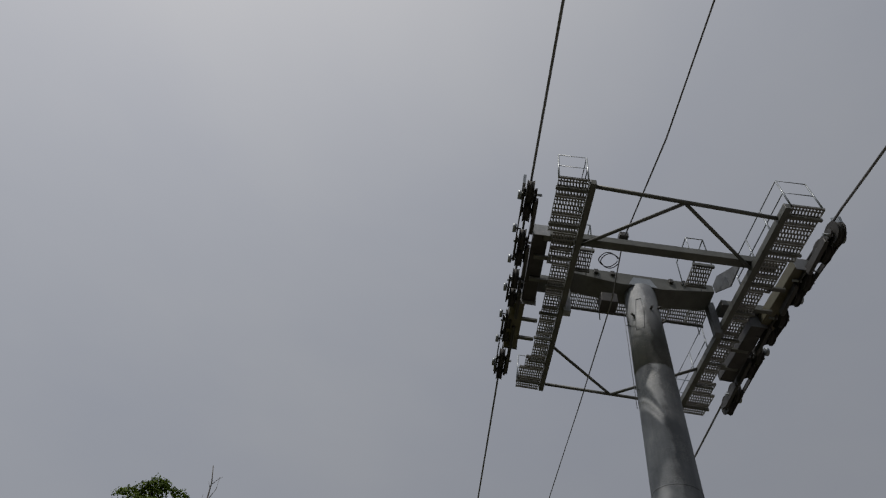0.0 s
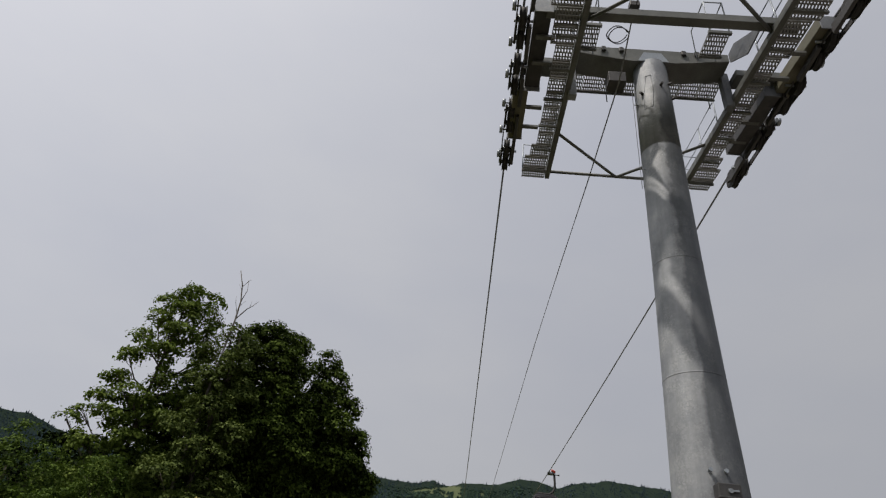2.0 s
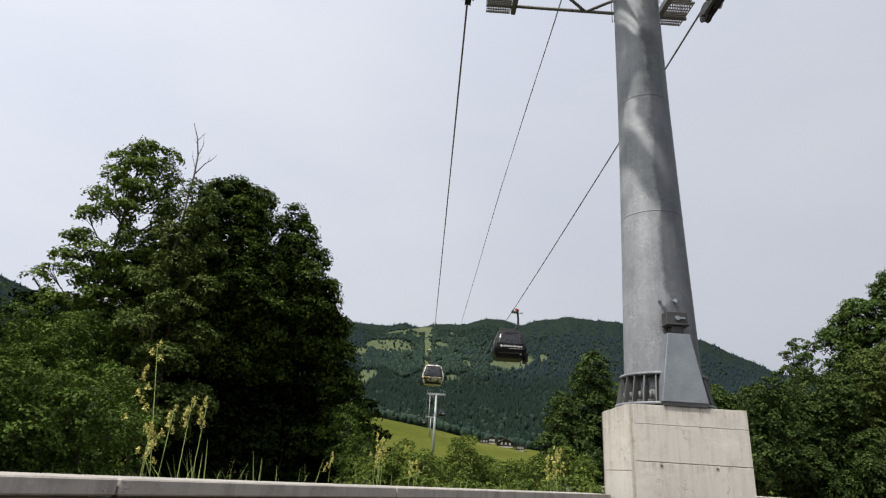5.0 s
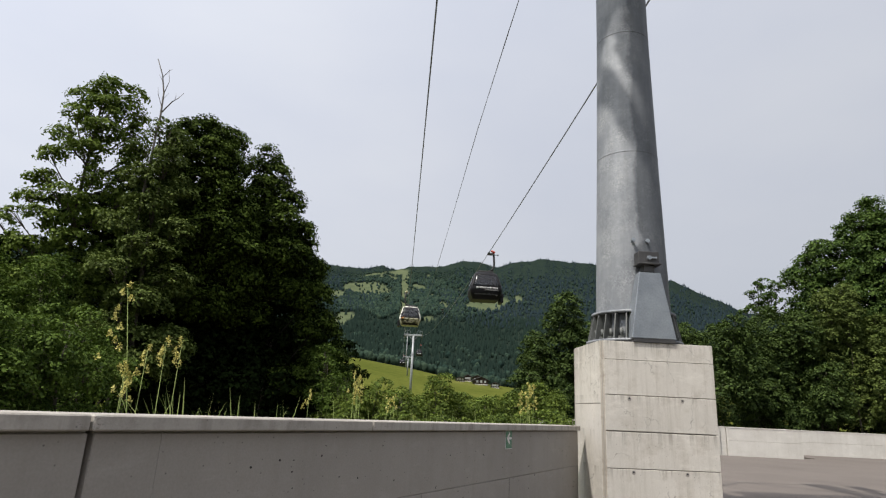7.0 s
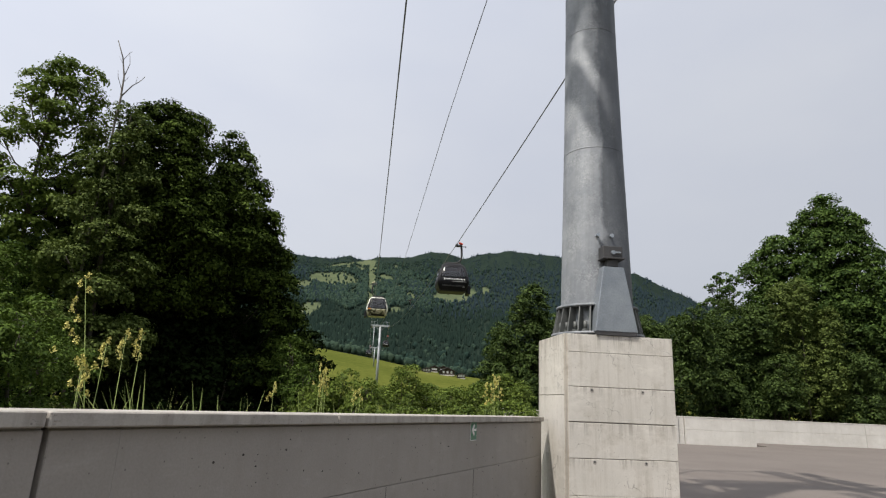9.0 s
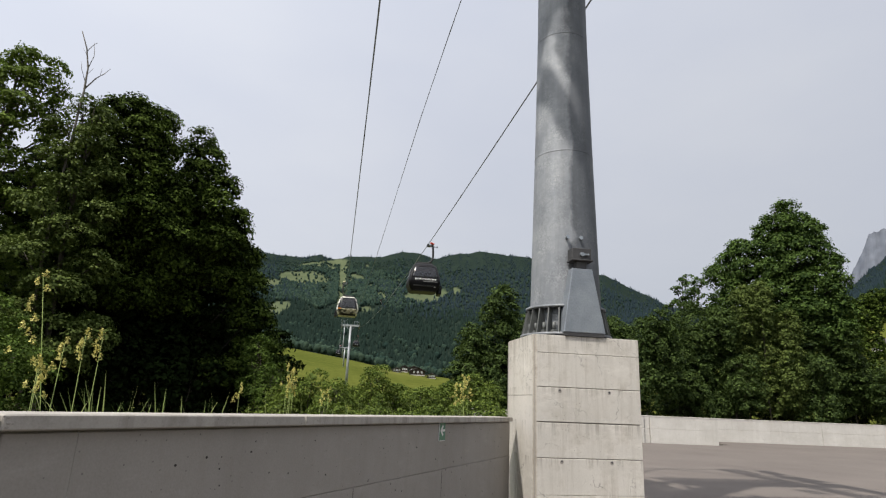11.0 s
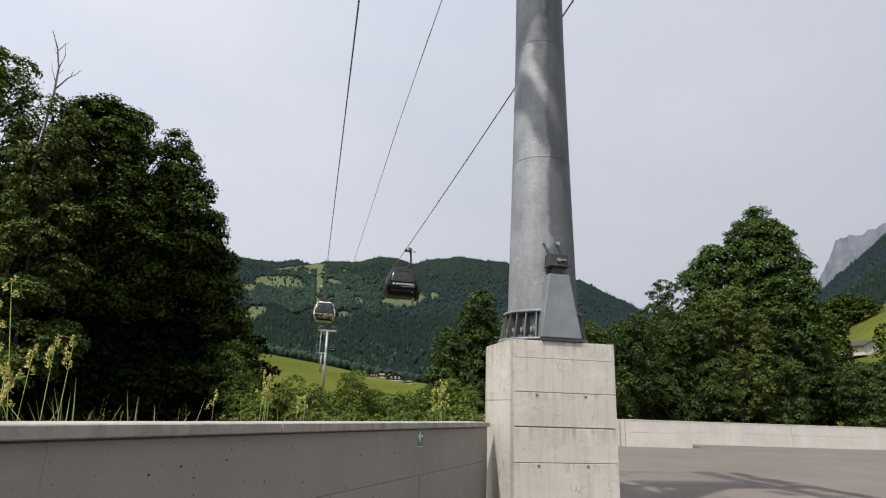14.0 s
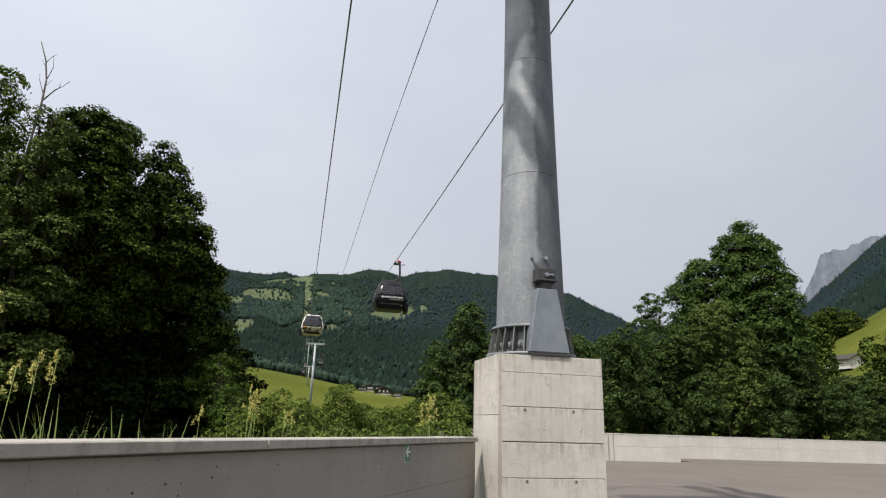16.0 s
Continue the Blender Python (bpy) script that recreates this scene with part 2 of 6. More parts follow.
def leafy(name, dark, light, back, scale=0.9, gloss=0.07, through_light=0.14):
    """Leaves: a little different one by one, more from spray to spray."""
    m, nt, b = mat(name, 0.62)
    b.inputs["Specular IOR Level"].default_value = gloss
    geo = nt.nodes.new("ShaderNodeNewGeometry")
    v = coords(nt)
    spray = noise_tex(nt, v, scale, 4.0, 0.6)
    one = mixc(nt, 0.4, spray, geo.outputs["Random Per Island"])
    col = ramp(nt, one, ((0.28, dark), (0.72, light)))
    nt.links.new(col, b.inputs["Base Color"])
    tr = nt.nodes.new("ShaderNodeBsdfTranslucent")
    tr.inputs[0].default_value = (*back, 1)
    mx = nt.nodes.new("ShaderNodeMixShader")
    mx.inputs[0].default_value = through_light
    nt.links.new(b.outputs[0], mx.inputs[1])
    nt.links.new(tr.outputs[0], mx.inputs[2])
    nt.links.new(mx.outputs[0], nt.nodes["Material Output"].inputs[0])
    return m


M_MAPLE = leafy("maple_leaves", (0.040, 0.066, 0.014), (0.150, 0.205, 0.040), (0.15, 0.23, 0.03))
M_SYC = leafy("sycamore_leaves", (0.018, 0.038, 0.011), (0.092, 0.148, 0.034), (0.08, 0.14, 0.02))
# dark end lowered so the colour range mimics lit tips and shaded insides
M_DENSE = leafy("dark_broad_leaves", (0.004, 0.009, 0.0025), (0.092, 0.136, 0.026), (0.045, 0.075, 0.011), 0.9, 0.02, 0.06)
# leaf colour cut far down to stand for the thicket's deep shade
M_SHADELEAF = leafy("shade_dark_leaves", (0.005, 0.010, 0.003), (0.019, 0.032, 0.009), (0.03, 0.05, 0.01), 0.9, 0.01, 0.03)
M_HEDGE = leafy("hornbeam_leaves", (0.012, 0.023, 0.008), (0.072, 0.110, 0.029), (0.08, 0.13, 0.02), 0.8, 0.06, 0.1)
M_BUSH = leafy("hazel_leaves", (0.021, 0.039, 0.010), (0.108, 0.166, 0.033), (0.09, 0.15, 0.022), 0.9, 0.04)
M_OLIVEBUSH = leafy("olive_willow_leaves", (0.036, 0.056, 0.015), (0.130, 0.172, 0.044), (0.09, 0.13, 0.026))
M_BRIGHT = leafy("young_shrub_leaves", (0.030, 0.053, 0.012), (0.145, 0.196, 0.038), (0.15, 0.22, 0.03))
M_GRASS = leafy("grass_blades", (0.13, 0.19, 0.055), (0.38, 0.44, 0.17), (0.24, 0.33, 0.07))
M_PANICLE = leafy("cream_flower_heads", (0.43, 0.405, 0.12), (0.70, 0.64, 0.235), (0.42, 0.40, 0.13))
# blue raised in both needle colours to stand for distance haze
M_SPRUCE = leafy("spruce_needles", (0.0118, 0.0212, 0.0178), (0.0170, 0.0290, 0.0228), (0.015, 0.026, 0.016), 0.006, 0.0)
M_HAZETREE = leafy("haze_blue_needles", (0.0162, 0.0268, 0.0325), (0.0215, 0.0338, 0.0398), (0.015, 0.026, 0.022), 0.006, 0.0)
M_BARK = mottled("grey_brown_bark", (0.05, 0.042, 0.033), (0.11, 0.095, 0.08), 4.0, 0.9, 0.0, 30.0, 0.5, (1, 1, 0.25))
# bark colour darkened to stand for the shade under dense crowns
M_SHADEBARK = mottled("shade_dark_bark", (0.018, 0.015, 0.012), (0.036, 0.031, 0.026), 4.0, 0.95, 0.0, 30.0, 0.5, (1, 1, 0.25))
M_DEADWOOD = mottled("bleached_dead_wood", (0.09, 0.08, 0.068), (0.17, 0.155, 0.135), 4.0, 0.85)


# ---- building helpers ----
def box(bm, x0, x1, y0, y1, z0, z1, bevel=0.0, m=None):
    r = bmesh.ops.create_cube(bm, size=1.0)
    vs = r["verts"]
    for v in vs:
        v.co = Vector(((x0 + x1) / 2 + v.co.x * (x1 - x0), (y0 + y1) / 2 + v.co.y * (y1 - y0), (z0 + z1) / 2 + v.co.z * (z1 - z0)))
    if bevel:
        es = list({e for v in vs for e in v.link_edges})
        r = bmesh.ops.bevel(bm, geom=es, offset=bevel, segments=1, affect="EDGES")
        vs = list({v for f in r["faces"] for v in f.verts} | {v for v in vs if v.is_valid})
    if m:
        for v in vs:
            v.co = m @ v.co
    return vs


def rod(bm, p0, p1, r0, r1=None, n=10, caps=True):
    p0, p1 = Vector(p0), Vector(p1)
    r1 = r0 if r1 is None else r1
    q = (p1 - p0).to_track_quat("Z", "Y")
    rings = []
    for p, r in ((p0, r0), (p1, r1)):
        rings.append([bm.verts.new(p + q @ Vector((r * math.cos(2 * math.pi * k / n), r * math.sin(2 * math.pi * k / n), 0))) for k in range(n)])
    for k in range(n):
        f = bm.faces.new((rings[0][k], rings[0][(k + 1) % n], rings[1][(k + 1) % n], rings[1][k]))
        f.smooth = n > 6
    if caps:
        bm.faces.new(rings[0][::-1]), bm.faces.new(rings[1])


def pipe(bm, pts, r, n=8, radii=None):
    """A round tube through points."""
    pts = [Vector(p) for p in pts]
    rings = []
    for i, p in enumerate(pts):
        d = (pts[min(i + 1, len(pts) - 1)] - pts[max(i - 1, 0)]).normalized()
        q = d.to_track_quat("Z", "Y")
        rr = radii[i] if radii else r
        rings.append([bm.verts.new(p + q @ Vector((rr * math.cos(2 * math.pi * k / n), rr * math.sin(2 * math.pi * k / n), 0))) for k in range(n)])
    for a, b in zip(rings, rings[1:]):
        off = min(range(n), key=lambda o: (a[0].co - b[o].co).length)
        for k in range(n):
            f = bm.faces.new((a[k], a[(k + 1) % n], b[(k + 1 + off) % n], b[(k + off) % n]))
            f.smooth = True
    bm.faces.new(rings[0][::-1]), bm.faces.new(rings[-1])


def prism(bm, outline, z0, z1, m=None):
    """A closed outline in x, y pulled up from z0 to z1."""
    lo = [bm.verts.new((x, y, z0)) for x, y in outline]
    hi = [bm.verts.new((x, y, z1)) for x, y in outline]
    n = len(lo)
    bm.faces.new(lo[::-1]), bm.faces.new(hi)
    for k in range(n):
        bm.faces.new((lo[k], lo[(k + 1) % n], hi[(k + 1) % n], hi[k]))
    if m:
        for v in lo + hi:
            v.co = m @ v.co


def mesh_of(name, bm, material):
    bmesh.ops.recalc_face_normals(bm, faces=bm.faces[:])
    me = bpy.data.meshes.new(name)
    bm.to_mesh(me)
    bm.free()
    me.materials.append(material)
    return me


def part(name, bm, material, parent, label=""):
    ob = new(name, mesh_of(name, bm, material))
    ob.parent = parent
    return tagged(ob, label)


def base(name, m, label, category, group="", kind=""):
    ob = new(name)
    ob.empty_display_size = 0.3
    ob.matrix_world = m
    return tagged(ob, label, category, group, kind)


def solid(name, bm, material, label, category="", group="", kind="", m=None):
    ob = new(name, mesh_of(name, bm, material))
    if m:
        ob.matrix_world = m
    return tagged(ob, label, category, group, kind)


def polar(bearing, r, z=0.0):
    return Vector((r * math.sin(radians(bearing)), r * math.cos(radians(bearing)), z))


LIFT = pose(0, 0, 0, 0, 0, 6.7)        # the lift line: x across it, y along it


# ---- terrain ----
RIDGE = [(-180, 9), (-60, 11), (-44, 12.2), (-39, 11.3), (-25, 12), (-14.9, 13.0), (-12.9, 12.85), (-10.95, 12.86), (-9.2, 13.12), (-8.5, 12.88), (-7.6, 12.9), (-6.45, 13.26), (-4.6, 13.37), (-3.2, 13.5), (-1.35, 13.98), (0.1, 13.94), (2.0, 13.56), (4.9, 14.15), (6.3, 14.4), (11.3, 13.95), (18.9, 12.1), (24.1, 9.35), (31, 7.5), (38.4, 10.3), (41.8, 13.0), (44.7, 15.3), (52, 19), (70, 12), (180, 9)]
CREST = [(-180, 2), (-30, 4.5), (-11, 4.2), (-6, 3.5), (-1, 2.6), (4, 2.1), (20, 2.5), (34, 4.5), (39.8, 7.3), (43.8, 9.6), (50, 12), (70, 4), (180, 2)]
# pastures on the hillside: bearing, height angle, half width, half height, slant
CLEAR = [(-10.4, 10.85, 2.4, 0.62, 0.0), (-9.4, 12.36, 2.1, 0.13, 0.2), (-7.3, 12.7, 0.5, 0.25, 0.0), (1.3, 9.95, 2.1, 0.66, 0.12), (4.3, 10.5, 0.4, 0.3, 0.0), (-2.9, 9.7, 0.55, 0.3, 0.0), (-4.4, 8.3, 0.5, 0.26, 0.0),
         (-13.3, 10.1, 0.8, 0.42, 0.0), (-12.5, 7.9, 1.0, 0.62, 0.3), (-5.5, 11.3, 0.7, 0.28, -0.2), (-3.9, 10.5, 0.45, 0.2, 0.0), (-5.6, 9.6, 0.4, 0.2, 0.0)]


def along(table, x):
    for (x0, y0), (x1, y1) in zip(table, table[1:]):
        if x <= x1:
            k = (x - x0) / (x1 - x0)
            return y0 + (y1 - y0) * k
    return table[-1][1]


def ground_z(bearing, r):
    ridge, crest = along(RIDGE, bearing), along(CREST, bearing)
    ridge += 0.22 * noise.noise((bearing * 0.55, 1.3, 0.2)) + 0.10 * noise.noise((bearing * 1.9, 4.1, 0.2))
    wob = noise.noise((bearing * 0.11, math.log(r + 5) * 3.0, 3.3))
    stops = [(0, -0.4), (26, -0.4), (60, -0.9 + 0.35 * wob), (130, 0.2 + 0.6 * wob)]
    if r <= 130:
        return along(stops, r)
    e0 = math.degrees(math.atan2(-1.4, 130))
    if r < 420:
        k = (r - 130) / 290
        e = e0 + (crest - e0) * (k * k * (3 - 2 * k))
    elif r < 560:
        e = crest + 0.05 * (r - 420) / 140
    elif r < 2600:
        k = (r - 560) / 2040
        e = crest + (ridge - crest) * k ** 0.8 + 0.5 * wob * math.sin(math.pi * k)
    else:
        e = ridge - (r - 2600) / 2300 * ridge * 0.75
    return 1.6 + r * math.tan(radians(e))


def clearing(bearing, e):
    """How open the hillside is, from forest (0) to pasture (1)."""
    swath = 1.15 - ((bearing + 6.85 + 0.12 * noise.noise((e * 1.3, 0.5, 0.5))) / 0.36) ** 2 if 8.6 < e < 12.9 else 0.0
    q = 1 - ((bearing + 6.0) / 6.0) ** 2 - ((e - 10.4) / 2.0) ** 2
    small = noise.fractal((bearing * 0.75, e * 2.1, 2.2), 0.9, 2.0, 3) - 0.34 + 0.22 * min(0.0, q * 3)
    best = max(swath, small * 2.0 if q > -0.3 else 0.0)
    for b, ee, wb, we, slant in CLEAR:
        if abs(bearing - b) > 2 * wb:
            continue
        d = ((bearing - b) / wb) ** 2 + ((e - ee - slant * (bearing - b)) / we) ** 2
        d += 0.45 * noise.noise((bearing * 0.9, e * 1.6, 7.7)) + 0.5 * noise.noise((bearing * 2.6, e * 4.5, 1.7))
        best = max(best, 1.15 - d)
    return max(0.0, min(1.0, best * 3.5))


radii = [0.0, 8, 16, 24, 32, 40, 50, 60, 75, 90, 110, 130, 150, 175, 200, 230, 260, 290, 320, 350, 380, 410, 440, 480, 520, 560]
radii += [560 + 2040 * (k / 75) ** 1.15 for k in range(1, 76)] + [2660, 2800, 3100, 3600, 4300, 4900]
bears = [-180 + 4 * k for k in range(32)] + [-52 + 0.3 * k for k in range(117)] + [-16.9 + 0.15 * k for k in range(144)] + [4.7 + 0.3 * k for k in range(158)] + [52 + 4 * k for k in range(1, 32)]
bears.append(180)
tv, tmask = [], []
for r in radii:
    for b in bears:
        z = ground_z(b, max(r, 0.01))
        tv.append((*polar(b, r)[:2], z))
        e = math.degrees(math.atan2(z - 1.6, max(r, 1)))
        meadow = 1.0 if r < 545 else clearing(b, e)
        tmask.append(meadow)
nb = len(bears)
tf = [(i * nb + j, i * nb + j + 1, (i + 1) * nb + j + 1, (i + 1) * nb + j) for i in range(len(radii) - 1) for j in range(nb - 1)]
tme = bpy.data.meshes.new("ground")
tme.from_pydata(tv, [], tf)
tme.attributes.new("meadow", "FLOAT", "POINT").data.foreach_set("value", tmask)
for p in tme.polygons:
    p.use_smooth = True
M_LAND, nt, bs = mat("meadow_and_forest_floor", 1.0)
bs.inputs["Specular IOR Level"].default_value = 0.0
att = nt.nodes.new("ShaderNodeAttribute")
att.attribute_name = "meadow"
v = coords(nt)
mead = ramp(nt, noise_tex(nt, v, 0.013, 8.0, 0.65), ((0.3, (0.064, 0.080, 0.017)), (0.55, (0.090, 0.104, 0.024)), (0.75, (0.124, 0.128, 0.039))))
# forest floor carries the same bluish haze tint as the trees
wood = ramp(nt, noise_tex(nt, v, 0.02, 8.0, 0.7), ((0.3, (0.014, 0.0225, 0.018)), (0.7, (0.021, 0.032, 0.024))))
fine_g = ramp(nt, noise_tex(nt, v, 0.22, 8.0, 0.75), ((0.3, (0.72, 0.75, 0.7)), (0.7, (1.2, 1.15, 1.1))))
mead = mixc(nt, 1.0, mead, fine_g, "MULTIPLY")
# brownish ground close round the yard, added to cut green bounce light
vlen = nt.nodes.new("ShaderNodeVectorMath")
vlen.operation = "LENGTH"
nt.links.new(v, vlen.inputs[0])
verge = nt.nodes.new("ShaderNodeMapRange")
verge.inputs["From Min"].default_value, verge.inputs["From Max"].default_value = 55.0, 90.0
nt.links.new(vlen.outputs["Value"], verge.inputs[0])
# far pasture turns greyer and bluer by range, haze put into its colour
haze_range = nt.nodes.new("ShaderNodeMapRange")
haze_range.inputs["From Min"].default_value, haze_range.inputs["From Max"].default_value = 560.0, 900.0
nt.links.new(vlen.outputs["Value"], haze_range.inputs[0])
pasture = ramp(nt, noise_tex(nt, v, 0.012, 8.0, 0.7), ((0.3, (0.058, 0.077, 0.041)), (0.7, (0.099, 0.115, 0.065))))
mead = mixc(nt, haze_range.outputs[0], mead, pasture)
bounce_brown = ramp(nt, noise_tex(nt, v, 0.6, 6.0), ((0.3, (0.07, 0.065, 0.035)), (0.7, (0.12, 0.11, 0.065))))
mead = mixc(nt, verge.outputs[0], bounce_brown, mead)
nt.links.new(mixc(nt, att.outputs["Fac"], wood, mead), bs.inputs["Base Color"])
tme.materials.append(M_LAND)
tagged(new("ground", tme), "green meadow floor rising to a wooded hillside", "terrain", kind="structure")

# woods on the hillside: many small spruces and round crowns in one mesh
rng = np.random.default_rng(5)


def hill_woods(name, count, label, conifer, low, high, leaves, foot=False):
    vs, fs = [], []
    done = 0
    while done < count:
        b = rng.uniform(-48, 50) if conifer or rng.uniform() < 0.2 else rng.normal(-6.8, 3.8)
        if foot:
            b = rng.uniform(-17, 9)
        r = low + (high - low) * rng.uniform(0, 1) ** (2.6 if foot else 0.8)
        z = ground_z(b, r)
        e = math.degrees(math.atan2(z - 1.6, r))
        if foot and noise.noise((b * 0.9, r * 0.012, 7.0)) < 0.1 - 0.5 * (r < low + 25):
            continue
        if not conifer and not foot and e < 8.4 + 0.8 * noise.noise((b * 0.5, 3.0, 0.0)):
            continue
        if clearing(b, e) > 0.15 and rng.uniform() > (0.02 if conifer else 0.05):
            continue
        # broadleaf belts climb the hill beside the pastures; spruce holds the rest
        belt = noise.fractal((b * 0.32, e * 0.9, 5.1), 0.9, 2.0, 2) + 0.55 - ((b + 6.5) / 6.5) ** 2
        if conifer and belt > 0.25 and e > 7.6 and rng.uniform() < 0.75:
            continue
        done += 1
        p = polar(b, r, z)
        h = rng.uniform(9, 17) * (0.55 + 0.45 * min(1.0, r / 1700)) * ((0.62 + 0.5 * noise.noise((b * 1.6, 0.3, 0.9))) if r > 2250 else 1.0) * (1.0 if conifer else 0.75)
        w = h * (rng.uniform(0.17, 0.25) if conifer else rng.uniform(0.36, 0.5))
        i0 = len(vs)
        a0 = rng.uniform(0, 6.28)
        if conifer:
            for k in range(5):
                a = a0 + k * 1.2566
                vs.append((p.x + w * math.cos(a), p.y + w * math.sin(a), p.z + h * rng.uniform(0.02, 0.15)))
            vs.append((p.x, p.y, p.z + h))
            fs += [(i0 + k, i0 + (k + 1) % 5, i0 + 5) for k in range(5)]
        else:
            for zz, ww in ((0.1, 0.7), (0.5, 1.0), (0.82, 0.7)):
                for k in range(5):
                    a = a0 + zz * 2 + k * 1.2566
                    q = ww * w * rng.uniform(0.75, 1.2)
                    vs.append((p.x + q * math.cos(a), p.y + q * math.sin(a), p.z + h * zz * rng.uniform(0.9, 1.1)))
            vs.append((p.x, p.y, p.z + h))
            for s in (0, 5):
                fs += [(i0 + s + k, i0 + s + (k + 1) % 5, i0 + s + 5 + (k + 1) % 5, i0 + s + 5 + k) for k in range(5)]
            fs += [(i0 + 10 + k, i0 + 10 + (k + 1) % 5, i0 + 15) for k in range(5)]
    me = bpy.data.meshes.new(name)
    me.from_pydata(vs, [], fs)
    for p_ in me.polygons:
        p_.use_smooth = True
    me.materials.append(leaves)
    return tagged(new(name, me), label, "forest", kind="stuff")


# bluish crowns: distance haze put into the leaf colour
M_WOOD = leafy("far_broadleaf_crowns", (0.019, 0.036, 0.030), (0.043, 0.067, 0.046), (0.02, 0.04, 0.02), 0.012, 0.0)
hill_woods("spruce_forest", 17000, "dark spruce forest covering the lower hillside", True, 560, 1500, M_SPRUCE)
hill_woods("upper_forest", 19000, "upper forest to the ridge with haze blue in its colour", True, 1350, 2620, M_HAZETREE)
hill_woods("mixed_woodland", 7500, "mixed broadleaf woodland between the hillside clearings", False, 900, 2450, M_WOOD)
hill_woods("forest_edge", 700, "rounded broadleaf trees along the foot of the spruce forest", False, 548, 900, M_WOOD, True)

# pale rock mountain far behind the wooded slope
M_ROCK = mottled("pale_limestone_cliff", (0.122, 0.137, 0.166), (0.158, 0.173, 0.20), 0.004, 1.0, 0.0, 0.02)
M_ROCK.node_tree.nodes["Principled BSDF"].inputs["Specular IOR Level"].default_value = 0.0
PEAK = [(28, 4), (36, 8), (37.6, 10.3), (38.5, 11.2), (39.3, 12.8), (40.0, 14.4), (42.0, 14.6), (43, 15.1), (45, 15.4), (48, 17.5), (53, 15), (60, 10), (66, 4)]
mv, mf = [], []
cols = [28 + 0.12 * k for k in range(318)]
ROWS_M = 70
for i in range(ROWS_M):
    k = i / (ROWS_M - 1)
    for b in cols:
        top = along(PEAK, b) + 0.30 * noise.noise((b * 1.7, 0.4, 1.0)) + 0.12 * noise.noise((b * 6.0, 0.4, 1.0))
        rr = 3700 + 750 * k + 50 * noise.noise((b * 0.8, k * 5, 2.0)) + 25 * noise.noise((b * 3, k * 9, 5.0)) + 22 * noise.noise((b * 8, k * 22, 9.0))
        mv.append(polar(b, rr, rr * math.tan(radians(top * k))))
mc = len(cols)
mf = [(i * mc + j, i * mc + j + 1, (i + 1) * mc + j + 1, (i + 1) * mc + j) for i in range(ROWS_M - 1) for j in range(mc - 1)]
mme = bpy.data.meshes.new("backdrop")
mme.from_pydata(mv, [], mf)
mme.materials.append(M_ROCK)
for p in mme.polygons:
    p.use_smooth = True
tagged(new("backdrop_mountain", mme), "pale grey limestone mountain beyond the wooded slope", "mountain", kind="structure")

# ---- paved yard ----
M_ASPH, nt, bs = mat("worn_grey_asphalt", 0.92)
v = coords(nt)
broad = noise_tex(nt, v, 0.35, 6.0, 0.6)
fine = noise_tex(nt, v, 60.0, 3.0)
acol = ramp(nt, broad, ((0.3, (0.116, 0.100, 0.089)), (0.7, (0.156, 0.136, 0.121))))
acol = mixc(nt, 1.0, acol, ramp(nt, fine, ((0.25, (0.75, 0.75, 0.75)), (0.75, (1.1, 1.1, 1.1)))), "MULTIPLY")
nt.links.new(acol, bs.inputs["Base Color"])
bump(nt, bs, fine, 0.4, 0.004)

M_PIT = mottled("dark_pit", (0.03, 0.028, 0.025), (0.05, 0.046, 0.04), 9.0, 0.95)
# the near wall runs at this bearing, its top edge 2.4 m from the eye
WB = 25.45
wd = polar(WB, 1.0)
wn = polar(WB + 90, 1.0)            # towards the yard
W0 = -2.4 * wn


def wall_m(s, z):
    """A frame on the near wall: x along it, y away from the yard, z up; it falls slightly along its length."""
    return Matrix.Translation(W0 + wd * s + Vector((0, 0, z - 0.021))) @ pose(0, 0, 0, 0, 0, 90 - WB) @ pose(0, 0, 0, 0, 0.55, 0)


bm = bmesh.new()
yard = [W0 + wd * -14 - wn * 0.1, W0 + wd * 9.5 - wn * 0.1, Vector((2.0, 31.2, 0)), Vector((17.0, 31.2, 0)), Vector((17, 35.4, 0)), Vector((60, 34.6, 0)), Vector((60, -20, 0)), Vector((0, -24, 0))]
prism(bm, [(p.x, p.y) for p in yard], -0.35, 0.0)
solid("pavement", bm, M_ASPH, "worn grey asphalt yard with a soft shadow across it", "pavement", kind="structure")

# near parapet: cast panels with a coping on each
near_wall = base("wall_near", wall_m(0, 0), "grey cast concrete parapet with pale coping and dark joints", "wall", kind="structure")
JOINTS = [-12.0, -6.4, 1.535, 8.72]
for s0 in JOINTS[1:-1]:
    bm = bmesh.new()
    box(bm, s0 - 0.03, s0 + 0.04, 0.085, 0.27, -0.2, 1.44)
    part("joint_filler", bm, M_WALL, near_wall)
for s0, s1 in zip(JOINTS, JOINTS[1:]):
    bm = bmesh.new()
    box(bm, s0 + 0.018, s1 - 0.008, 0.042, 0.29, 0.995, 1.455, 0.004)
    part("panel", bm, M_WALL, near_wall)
    # recess added to the shape for a shade line under the coping
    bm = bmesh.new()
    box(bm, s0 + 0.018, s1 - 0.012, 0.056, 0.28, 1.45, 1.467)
    part("coping_recess", bm, M_WALL, near_wall, "recessed strip added for a shade line under the coping")
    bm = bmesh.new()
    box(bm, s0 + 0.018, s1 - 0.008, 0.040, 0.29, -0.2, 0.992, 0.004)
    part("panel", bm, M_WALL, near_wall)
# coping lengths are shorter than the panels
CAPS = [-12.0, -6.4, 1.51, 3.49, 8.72]
